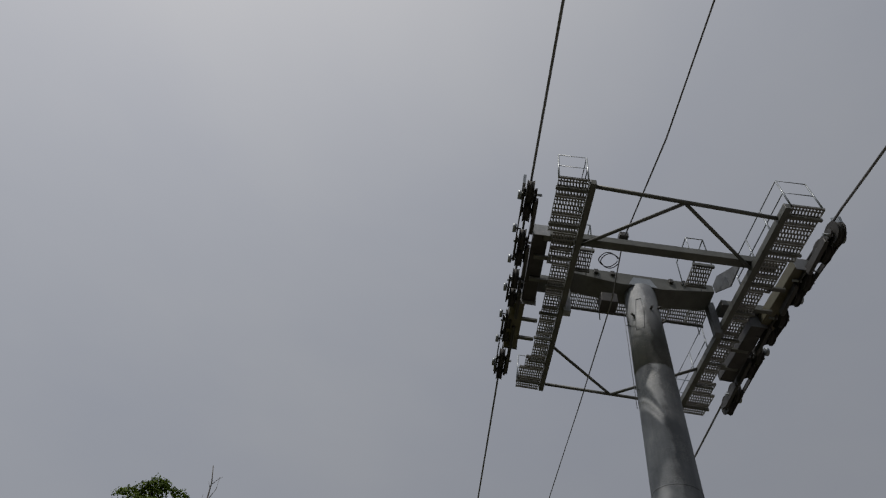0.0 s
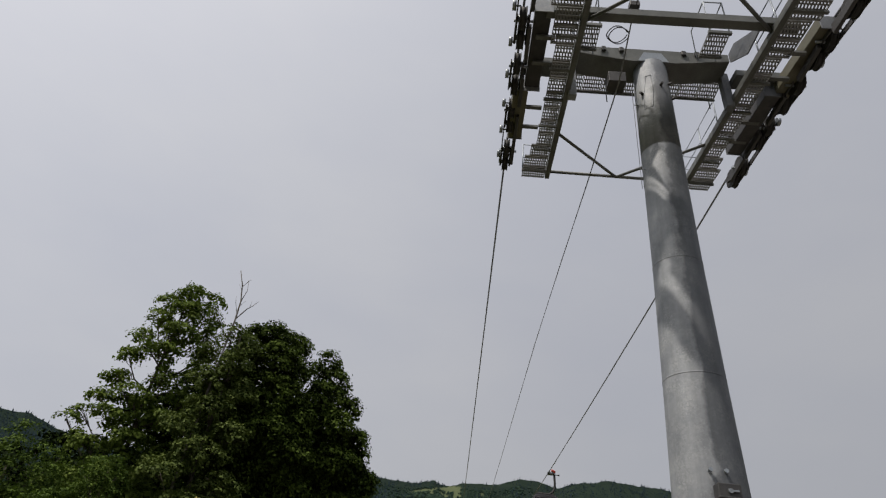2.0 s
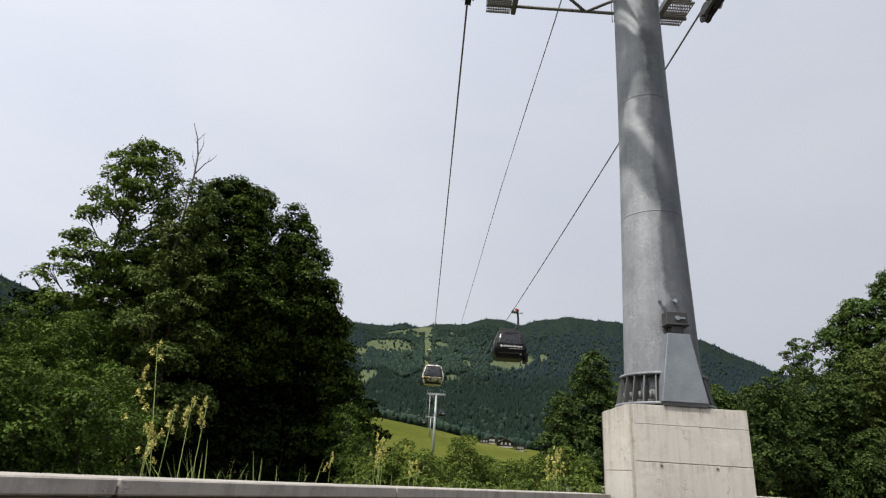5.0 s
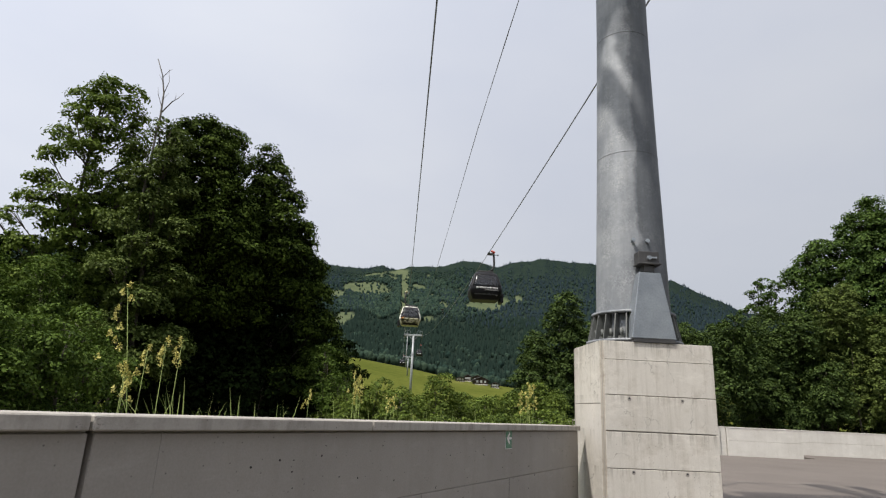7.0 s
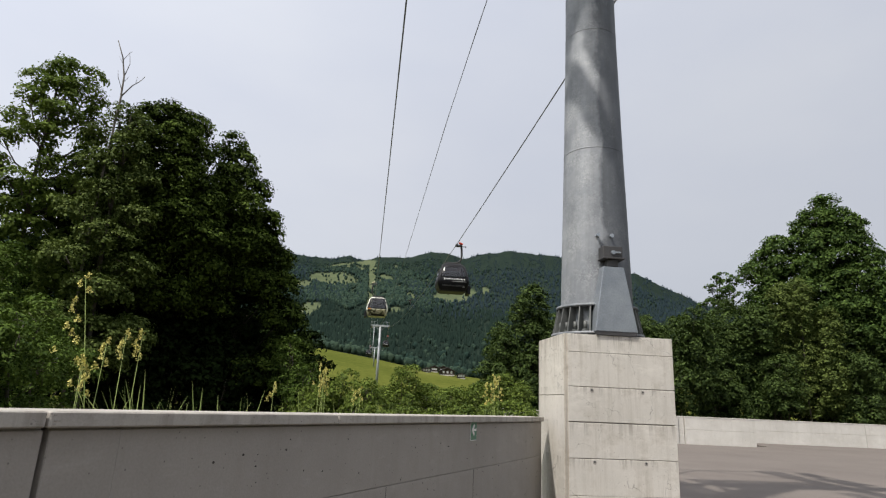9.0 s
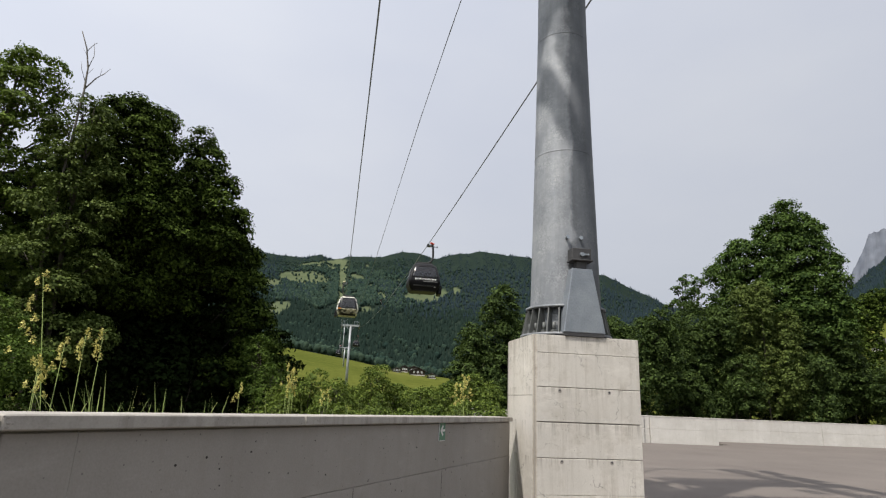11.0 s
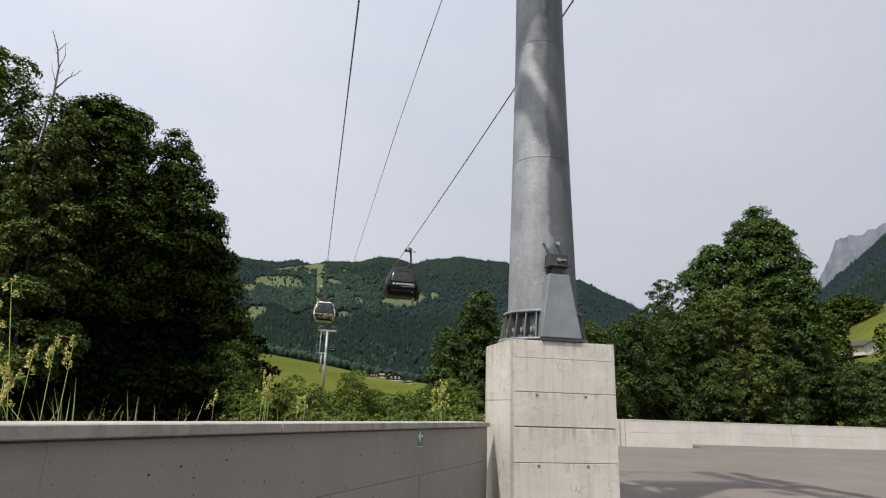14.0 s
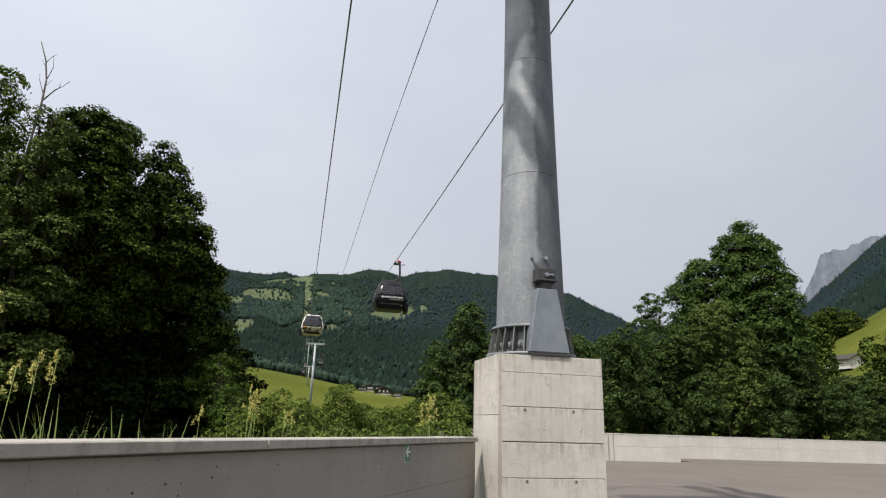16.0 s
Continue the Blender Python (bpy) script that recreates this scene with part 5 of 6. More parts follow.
M_TIMBER = mottled("sun_darkened_timber", (0.03, 0.021, 0.016), (0.065, 0.044, 0.032), 0.6, 0.85)
M_PLASTER = mottled("pale_render", (0.5, 0.48, 0.44), (0.62, 0.6, 0.56), 0.5, 0.9)
M_SLATE = mottled("grey_roof", (0.045, 0.042, 0.04), (0.085, 0.08, 0.075), 0.5, 0.8)
M_SLATE.node_tree.nodes["Principled BSDF"].inputs["Specular IOR Level"].default_value = 0.1
for b, r, turn, w, d, h in ((0.5, 452, 4, 6, 7, 4.4), (-0.35, 458, 2, 5, 6, 4.0), (0.85, 388, 8, 9, 8, 3.0), (2.25, 375, 0, 5, 6, 2.2), (-1.1, 395, 6, 6, 5, 1.6), (-6.9, 190, 10, 4, 4, 2.2), (-2.9, 1500, 0, 14, 14, 8)):
    chalet(b, r, turn, w, d, h)
chalet(40.5, 310, 10, 9, 12, 4.2, True)

# ---- escape sign on the near wall ----
sign = base("escape_sign", wall_m(6.07, 1.329) @ Matrix.Translation((0, 0.038, 0)), "green escape sign with a white arrow on the concrete wall", "sign")
bm = bmesh.new()
box(bm, -0.086, 0.086, -0.0035, 0.002, -0.108, 0.108, 0.001)
part("border", bm, M_WHITE, sign, "thin white border")
bm = bmesh.new()
box(bm, -0.079, 0.079, -0.006, -0.0036, -0.101, 0.101, 0.001)
part("plate", bm, mottled("green_sign_enamel", (0.02, 0.13, 0.07), (0.03, 0.17, 0.09), 8.0, 0.4), sign)
bm = bmesh.new()
M_ = pose(0, 0, 0, 90, 0, 0)
prism(bm, [(-0.065, 0), (0.0, 0.06), (0.02, 0.042), (-0.008, 0.012), (0.065, 0.012), (0.065, -0.012), (-0.008, -0.012), (0.02, -0.042), (0.0, -0.06)], 0.0065, 0.009, M_)
part("arrow", bm, M_WHITE, sign, "white arrow")


# ---- trees and plants ----
def leaf_mesh(name, pts, nrm, size, material, rs):
    """Many small folded leaves: each a quad bent along its rib."""
    n = len(pts)
    t = rs.normal(size=(n, 3))
    t -= nrm * (t * nrm).sum(1, keepdims=True)
    t /= np.linalg.norm(t, axis=1, keepdims=True) + 1e-9
    s = np.cross(nrm, t)
    L = size * rs.uniform(0.7, 1.35, (n, 1))
    W = L * rs.uniform(0.5, 0.75, (n, 1))
    q = np.stack([pts - t * L * 0.5, pts + s * W * 0.5 + nrm * L * 0.10, pts + t * L * 0.5 - nrm * L * 0.12, pts - s * W * 0.5 + nrm * L * 0.10], 1).reshape(-1, 3)
    me = bpy.data.meshes.new(name)
    me.vertices.add(4 * n)
    me.vertices.foreach_set("co", q.astype(np.float32).ravel())
    me.loops.add(4 * n)
    me.loops.foreach_set("vertex_index", np.arange(4 * n, dtype=np.int32))
    me.polygons.add(n)
    me.polygons.foreach_set("loop_start", np.arange(0, 4 * n, 4, dtype=np.int32))
    me.polygons.foreach_set("loop_total", np.full(n, 4, dtype=np.int32))
    me.update(calc_edges=True)
    me.validate()
    me.materials.append(material)
    return me


def crown_points(lobes, rs, clump, per, gap=0.9, merge=1.4, shell=0.6, core=0.3):
    """Leaf places for a crown: rounded sprays of leaves, domed on top, spread through the outer part of the joined lobes."""
    L = np.array(lobes, dtype=float)
    L[:, 5] *= merge
    L[:, 3:] *= 0.88
    lo, hi = (L[:, :3] - L[:, 3:]).min(0), (L[:, :3] + L[:, 3:]).max(0)
    cell = clump * gap
    n = int(min(90000, np.prod((hi - lo) / cell) * 7 + 200))
    p = rs.uniform(0, 1, (n, 3)) * (hi - lo) + lo
    f, near = np.full(n, -9.0), np.zeros(n, dtype=int)
    for k, l in enumerate(L):
        g = 1 - (((p - l[:3]) / l[3:]) ** 2).sum(1)
        near = np.where(g > f, k, near)
        f = np.maximum(f, g)
    keep = (f > 0.0) & ((f < shell) | (rs.uniform(0, 1, n) < core * 0.2))
    p, near = p[keep], near[keep]
    _, first = np.unique(np.floor(p / cell).astype(int), axis=0, return_index=True)
    first = first[rs.uniform(0, 1, len(first)) < 0.86]
    c, near = p[first], near[first]
    out = (c - L[near, :3]) / L[near, 3:] ** 2
    out /= np.linalg.norm(out, axis=1, keepdims=True) + 1e-6
    a = out * 0.55 + np.array([0, 0, 0.75]) + rs.normal(size=c.shape) * 0.18
    a /= np.linalg.norm(a, axis=1, keepdims=True)
    size = clump * rs.uniform(0.55, 1.2, len(c))
    m = (per * (size / clump) ** 2.3).astype(int) + 6
    idx = np.repeat(np.arange(len(c)), m)
    ax, sz = a[idx], size[idx][:, None]
    d = rs.normal(size=ax.shape)
    d = d / np.linalg.norm(d, axis=1, keepdims=True) + ax * 0.85
    d /= np.linalg.norm(d, axis=1, keepdims=True)
    reach = rs.uniform(0.12, 1.0, (len(idx), 1)) ** 0.5 * (1 + 0.12 * rs.normal(size=(len(idx), 1)))
    P = c[idx] + sz * reach * (d - ax * (d * ax).sum(1, keepdims=True) * 0.5)
    N = d * 0.75 + np.array([0, 0, 0.35]) + rs.normal(size=d.shape) * 0.28
    return P, N / np.linalg.norm(N, axis=1, keepdims=True)


def tree(name, bearing, r, lobes, label, leaves, leaf=0.15, per=60, clump=0.42, trunk=0.22, seed=1, category="tree", group="", gap=0.9, merge=1.4, shell=0.6, core=0.3, back=0.0):
    """lobes: across, depth, height and radii, in metres from the foot, turned to face the yard."""
    rs = np.random.default_rng(seed)
    z = ground_z(bearing, r)
    if category == "tree":
        lobes = [(l[0], l[1], l[2] - z, *l[3:]) for l in lobes]
    t = base(name, Matrix.Translation(polar(bearing, r, z)) @ pose(0, 0, 0, 0, 0, -bearing), label, category, group)
    top = max(l[2] for l in lobes)
    bm = bmesh.new()
    lean = [(0.06 * math.sin(k * 1.3 + seed), 0.05 * math.cos(k * 1.7 + seed) + back * max(0.0, 1 - k / 5), top * k / 7) for k in range(8)]
    pipe(bm, lean, trunk, 8, [trunk * (1.25 - k / 7.2) for k in range(8)])
    for i, (cx, cy, cz, rx, ry, rz) in enumerate(lobes):
        z0 = max(0.2, cz - 0.8 * math.hypot(cx, cy) - rz * 0.7)
        z0 = min(z0, top * 0.8)
        a = Vector((0, back * max(0.0, 1 - 1.4 * z0 / top), z0))
        b = Vector((cx, cy, cz))
        mid = a.lerp(b, 0.5) + Vector((0.1 * math.sin(i), 0.1 * math.cos(i), -0.12 * (b - a).length))
        w = trunk * 0.36
        pipe(bm, [a, mid, b], w, 6, [w, w * 0.7, w * 0.3])
        for j in range(5):
            d = Vector(rs.normal(size=3)).normalized()
            e = b + Vector((d.x * rx, d.y * ry, d.z * rz)) * 0.85
            pipe(bm, [mid.lerp(b, 0.5), b.lerp(e, 0.5), e], 0.02, 5, [w * 0.35, w * 0.22, 0.008])
    part("trunk", bm, M_SHADEBARK if leaves in (M_DENSE, M_SHADELEAF, M_SYC) and category == "tree" else M_BARK, t)
    P, N = crown_points(lobes, rs, clump, per, gap, merge, shell, core)
    ob = new("crown", leaf_mesh("crown", P, N, leaf, leaves, rs))
    ob.parent = t
    return t


# the tall open maple
MAPLE = [(0.2, 0, 14.25, 0.6, 0.7, 0.45), (1.1, 0, 14.3, 0.5, 0.6, 0.4), (-0.5, 0, 13.75, 0.5, 0.6, 0.35), (1.5, 0.1, 13.5, 0.5, 0.6, 0.35), (0.4, -0.3, 13.3, 0.8, 0.8, 0.4), (-0.8, 0, 12.8, 0.6, 0.7, 0.3), (1.4, 0, 12.6, 0.6, 0.7, 0.35), (0.3, -0.4, 12.2, 0.9, 0.9, 0.35), (-1.1, 0, 11.8, 0.6, 0.7, 0.3), (1.5, 0, 11.6, 0.6, 0.7, 0.35),
         (-0.2, -0.4, 11.1, 0.9, 0.9, 0.35), (-1.3, 0, 10.7, 0.55, 0.7, 0.28), (1.4, -0.1, 10.6, 0.7, 0.8, 0.35), (0.3, -0.4, 10.0, 0.8, 0.9, 0.35), (-1.4, 0, 9.7, 0.6, 0.7, 0.28), (1.5, -0.1, 9.4, 0.8, 0.8, 0.4), (-0.5, -0.4, 9.0, 0.9, 0.9, 0.32), (-1.7, 0, 8.8, 0.5, 0.6, 0.25), (0.8, -0.3, 8.3, 0.9, 0.9, 0.4), (-1.0, -0.2, 8.0, 0.8, 0.8, 0.3),
         (-2.1, 0, 8.1, 0.35, 0.5, 0.2), (-2.45, 0, 7.6, 0.35, 0.4, 0.22), (0.0, -0.3, 7.2, 1.0, 0.9, 0.4), (1.4, 0, 7.0, 0.9, 0.9, 0.5), (-1.4, 0, 7.0, 0.8, 0.8, 0.35), (-0.4, -0.2, 6.0, 1.2, 1.0, 0.5), (1.0, 0, 5.4, 1.2, 1.0, 0.6), (-1.4, 0, 5.4, 1.1, 1.0, 0.5), (0, 0, 4.2, 1.7, 1.2, 0.7), (-1.2, 0, 3.2, 1.6, 1.1, 0.7), (1.2, 0, 3.0, 1.6, 1.1, 0.7)]
tree("maple_tree", -36.4, 27, [(x, y, z - 0.25 * max(0.0, z - 8) / 6, *rest) for x, y, z, *rest in MAPLE], "tall open maple with layered green foliage behind the wall", M_MAPLE, 0.135, 84, 0.5, 0.13, 11, merge=1.1, shell=1.0, core=0.1, gap=0.92)
# light tree whose leader is dead
ASH = [(-0.35, 0, 12.4, 0.45, 0.5, 0.4), (0.3, 0, 12.0, 0.6, 0.6, 0.45), (-0.8, 0, 11.2, 0.6, 0.6, 0.4), (0.2, -0.2, 10.9, 0.8, 0.8, 0.4), (-0.6, -0.2, 10.0, 0.8, 0.8, 0.4), (0.7, -0.2, 9.7, 0.8, 0.8, 0.4), (-0.2, -0.4, 8.8, 0.9, 0.8, 0.4), (-1.1, -0.3, 8.0, 0.8, 0.8, 0.35), (0.8, -0.3, 7.9, 0.9, 0.9, 0.45), (-0.1, -0.5, 7.0, 1.1, 0.9, 0.45), (-1.2, -0.4, 6.2, 0.9, 0.9, 0.4), (1.0, -0.4, 6.0, 1.0, 0.9, 0.4), (0, -0.5, 5.0, 1.3, 1.0, 0.5), (-1.0, -0.4, 3.9, 1.2, 1.0, 0.5), (1.1, -0.4, 3.5, 1.2, 1.0, 0.6), (0, -0.4, 2.6, 1.6, 1.0, 0.6)]
tree("ash_tree", -30.6, 25.5, ASH, "slender ash with thin pale foliage in the thicket", M_OLIVEBUSH, 0.12, 80, 0.48, 0.11, 12, merge=1.2, shell=1.0, core=0.2, gap=0.86)
bm = bmesh.new()
for pts, w in (([(-0.3, 0, -0.7), (-0.6, 0, 6.0), (-0.52, 0, 9.5), (-0.42, 0, 12.8), (-0.45, 0, 13.8), (-0.62, 0, 14.6), (-0.9, 0, 15.3)], 0.07), ([(-0.42, 0, 12.9), (-0.1, 0, 13.5), (0.12, 0, 13.75), (0.3, 0, 14.05)], 0.03), ([(-0.45, 0, 13.8), (-0.33, 0, 14.4), (-0.42, 0, 14.95)], 0.022), ([(-0.6, 0, 14.5), (-0.4, 0, 14.9), (-0.3, 0, 15.0)], 0.016), ([(-0.43, 0.1, 13.2), (-0.65, 0, 13.7), (-0.7, 0, 14.0)], 0.016), ([(0.0, 0, 13.6), (0.02, 0, 13.95)], 0.014), ([(-0.45, 0, 13.5), (-0.25, 0, 13.9)], 0.012), ([(-0.55, 0, 14.3), (-0.75, 0, 14.6)], 0.012)):
    pipe(bm, pts, w, 6, [w * (1 - 0.75 * i / (len(pts) - 1)) for i in range(len(pts))])
solid("dead_tree", bm, M_DEADWOOD, "bare bleached dead treetop rising out of the thicket", "tree", m=Matrix.Translation(polar(-30.6, 25.3, 0)) @ pose(0, 0, 0, 0, 0, 30.6))
# dense dark trees
DENSE = [(-1.2, 0, 13.2, 0.75, 0.9, 0.6), (-0.4, 0, 13.7, 0.8, 0.9, 0.65), (0.5, 0, 13.3, 0.9, 1.0, 0.7), (0.95, 0, 12.2, 0.6, 0.9, 0.55), (-1.3, -0.2, 12.0, 1.0, 1.1, 0.8), (0.1, -0.6, 12.2, 1.2, 1.2, 0.8), (1.0, -0.2, 10.9, 0.8, 1.1, 0.7), (-1.5, -0.3, 10.6, 1.1, 1.2, 0.8), (0, -0.8, 10.7, 1.3, 1.2, 0.8), (1.4, -0.4, 9.8, 1.1, 1.2, 0.8), (-1.4, -0.4, 9.1, 1.2, 1.3, 0.8), (0.1, -0.9, 9.1, 1.4, 1.2, 0.8), (1.5, -0.4, 8.3, 1.2, 1.3, 0.8),
         (-1.5, -0.4, 7.6, 1.3, 1.3, 0.8), (0, -0.9, 7.5, 1.4, 1.2, 0.8), (1.7, -0.4, 6.7, 1.3, 1.3, 0.8), (-1.5, -0.3, 6.0, 1.4, 1.4, 0.8), (0.2, -0.8, 5.8, 1.5, 1.2, 0.8), (1.7, -0.2, 5.0, 1.4, 1.4, 0.8), (-1.5, 0, 4.3, 1.5, 1.4, 0.8), (0.2, -0.5, 4.0, 1.7, 1.4, 0.9), (0, -0.3, 2.6, 2.4, 1.4, 0.9)]


def hollow(lobes):
    """The upper crown hangs forward over a recessed, shaded lower part."""
    upper = [(x * 0.968, y - 0.9, 1.6 + (z - 1.6) * 0.966, *rest) for x, y, z, *rest in lobes if z > 8.2]
    return upper + [(x, y + 0.3, z, *rest) for x, y, z, *rest in lobes if 5.6 < z <= 8.2 or (x > 2.2 and z <= 5.6)]


tree("lime_tree", -26.6, 28, hollow(DENSE), "dense dark green lime tree in the thicket", M_DENSE, 0.15, 104, 0.6, 0.15, 13, merge=1.15, shell=0.8, core=0.6, back=3.0, gap=0.78)
SIDE = [(-0.3, 0, 13.5, 0.5, 0.7, 0.6), (-0.8, 0, 12.7, 0.6, 0.8, 0.6), (0.3, 0, 12.6, 0.6, 0.8, 0.6), (-0.2, -0.3, 11.6, 1.0, 1.0, 0.7), (0.9, 0, 11.2, 0.8, 1.0, 0.7), (-0.9, -0.2, 10.4, 1.0, 1.0, 0.7), (0.5, -0.4, 10.1, 1.1, 1.1, 0.7), (1.7, 0, 9.7, 0.8, 1.0, 0.7), (-0.6, -0.5, 8.9, 1.2, 1.1, 0.7), (1.0, -0.5, 8.6, 1.2, 1.1, 0.7), (2.2, 0, 8.2, 0.9, 1.1, 0.7), (-0.6, -0.5, 7.3, 1.3, 1.2, 0.7), (1.0, -0.5, 7.1, 1.3, 1.2, 0.7), (2.6, -0.1, 6.6, 1.0, 1.2, 0.7), (-0.8, -0.4, 5.7, 1.4, 1.2, 0.7), (1.1, -0.5, 5.5, 1.4, 1.2, 0.7), (3.1, -0.1, 5.2, 1.0, 1.2, 0.7), (-0.8, -0.3, 4.2, 1.5, 1.3, 0.7), (1.3, -0.4, 4.0, 1.5, 1.3, 0.7), (3.6, -0.1, 3.8, 1.1, 1.2, 0.7), (4.3, 0, 2.5, 1.0, 1.1, 0.6), (0, -0.2, 2.8, 1.8, 1.3, 0.7), (2.4, -0.2, 2.6, 1.6, 1.3, 0.7)]
tree("lime_tree", -20.8, 29.5, hollow(SIDE), "dense dark green tree tapering to one side", M_DENSE, 0.15, 104, 0.6, 0.14, 14, merge=1.15, shell=0.8, core=0.6, back=3.0, gap=0.78)


# added trees behind them, whose hidden crowns keep the thicket dark
BACK = [(0, 0, 9.6, 1.6, 1.2, 0.9), (-1.6, 0, 8.4, 1.6, 1.2, 1.0), (1.6, 0, 8.2, 1.6, 1.2, 1.0), (0, 0, 7.4, 2.0, 1.2, 1.0), (-2.0, 0, 6.2, 1.8, 1.2, 1.0), (2.0, 0, 6.0, 1.8, 1.2, 1.0), (0, 0, 5.0, 2.2, 1.2, 1.0), (-2.2, 0, 4.0, 1.9, 1.2, 1.0), (2.2, 0, 3.8, 1.9, 1.2, 1.0), (0, 0, 2.6, 2.4, 1.2, 1.0), (-2.0, 0, 1.6, 2.2, 1.2, 0.9), (2.0, 0, 1.6, 2.2, 1.2, 0.9)]
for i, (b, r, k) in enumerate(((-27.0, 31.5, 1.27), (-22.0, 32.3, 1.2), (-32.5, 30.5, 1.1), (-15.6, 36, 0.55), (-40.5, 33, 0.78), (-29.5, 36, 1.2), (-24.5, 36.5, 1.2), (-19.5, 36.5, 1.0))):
    tree("beech_tree", b, r, [tuple(c * (k if j % 3 == 2 or j == 5 else 1) for j, c in enumerate(l)) for l in BACK if l[2] > 5.5 or b < -31 or b > -17], "added tree with shade-dark leaves behind the thicket", M_SHADELEAF, 0.26, 34, 0.6, 0.13, 40 + i, "tree", "beeches behind the thicket", 1.0, 1.1, 0.7, 0.4)


def shrub(name, bearing, r, h, w, label, leaves, seed, leaf=0.14, per=50, group="", clump=0.36, gap=0.9, overhang=0.0):
    rs = np.random.default_rng(seed + 500)
    lobes = []
    for k in range(9):
        zz = rs.uniform(0.4 if overhang else 0.25, 0.9)
        q = (1 - 0.55 * zz) * w
        if overhang:
            q = (0.5 + 0.15 * zz) * w
        lobes.append((rs.uniform(-q, q), rs.uniform(-q, q) * 0.5 - overhang * (zz - 0.4), h * zz, w * rs.uniform(0.3, 0.45), w * rs.uniform(0.3, 0.45), h * rs.uniform(0.13, 0.2)))
    lobes.append((0, 0, h * 0.82, w * 0.36, w * 0.36, h * 0.18))
    return tree(name, bearing, r, lobes, label, leaves, leaf, per, clump, 0.05, seed, "shrub", group, gap, 1.15, 0.75, 0.3)


G1 = "hazel thicket beside the trees"
for i, (b, r, h, w) in enumerate(((-48, 24, 6.6, 2.4), (-44, 24, 6.3, 2.0), (-40.6, 24.5, 5.4, 1.9), (-37.6, 23.5, 5.8, 1.7), (-42.6, 17, 3.3, 1.7), (-39.2, 17.5, 3.1, 1.7), (-35.2, 18, 3.4, 1.6), (-33.6, 20, 2.9, 1.5), (-46, 16.5, 3.0, 1.8), (-53, 20, 5.0, 2.4), (-36.5, 21, 3.6, 1.6), (-13.9, 28.0, 4.0, 0.95), (-12.5, 27.5, 2.7, 0.9))):
    shrub("hazel_bush", b, r, h + 0.5, w, "leafy green hazel bush in the thicket behind the wall", M_BUSH, 30 + i, 0.098, 70, G1, 0.46, 0.95)
# added bushes whose leaf colour carries the shade under the trees
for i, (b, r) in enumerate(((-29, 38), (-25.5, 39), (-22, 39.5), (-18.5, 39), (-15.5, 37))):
    shrub("shade_bush", b, r, 7.4 if i < 4 else 4.5, 3.0, "added bush with the thicket shade in its leaf colour", M_SHADELEAF, 160 + i, 0.28, 30, "bushes in the shade", 0.6, 1.0)
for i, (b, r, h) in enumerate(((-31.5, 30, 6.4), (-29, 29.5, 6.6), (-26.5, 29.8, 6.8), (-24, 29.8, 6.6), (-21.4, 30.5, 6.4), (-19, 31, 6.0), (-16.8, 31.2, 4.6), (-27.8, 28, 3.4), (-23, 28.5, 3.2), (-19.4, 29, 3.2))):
    shrub("shade_bush", b, r, h, 2.1, "added bush with the thicket shade in its leaf colour", M_SHADELEAF, 180 + i, 0.2, 36, "bushes in the shade", 0.46, 1.0)
G2 = "undergrowth beyond the wall"
for i, (b, r, h, w, m_) in enumerate(((-11.8, 27, 1.5, 1.2, M_BRIGHT), (-10.4, 26, 1.3, 1.2, M_BRIGHT), (-9.0, 25, 2.0, 1.4, M_BRIGHT), (-6.6, 24, 1.9, 1.3, M_BRIGHT), (-3.4, 26, 2.5, 1.2, M_BRIGHT), (-1.0, 27, 1.9, 1.5, M_BRIGHT), (1.4, 29, 1.8, 1.6, M_BRIGHT), (3.8, 31, 1.9, 1.7, M_BRIGHT), (-7.8, 21, 1.1, 1.0, M_BRIGHT), (-2.2, 22, 0.9, 1.0, M_BRIGHT), (-5.0, 33, 1.9, 2.0, M_BRIGHT), (0.4, 36, 2.0, 2.0, M_BRIGHT), (6, 26, 2.4, 1.6, M_BRIGHT), (4.8, 19, 1.0, 1.1, M_BRIGHT), (6.8, 20, 1.2, 1.1, M_BRIGHT), (2.8, 21, 1.0, 1.0, M_BRIGHT), (0.6, 20, 0.8, 1.0, M_BRIGHT))):
    shrub("undergrowth_bush", b, r, h + 0.78, w * 1.1, "low green bush growing behind the concrete wall", m_, 60 + i, 0.10, 26, G2, 0.3)
for i, (b, r, h, w) in enumerate(((6.2, 33, 5.4, 1.9), (8.2, 35, 7.8, 2.4), (11.0, 37, 7.0, 2.6), (14, 38, 5.5, 2.4), (17, 40, 5.8, 2.4))):
    shrub("alder_bush", b, r, h + 0.6, w, "tall green alder bush behind the lift tower", M_HEDGE, 80 + i, 0.15, 74, "alders behind the tower", 0.54, 0.85)
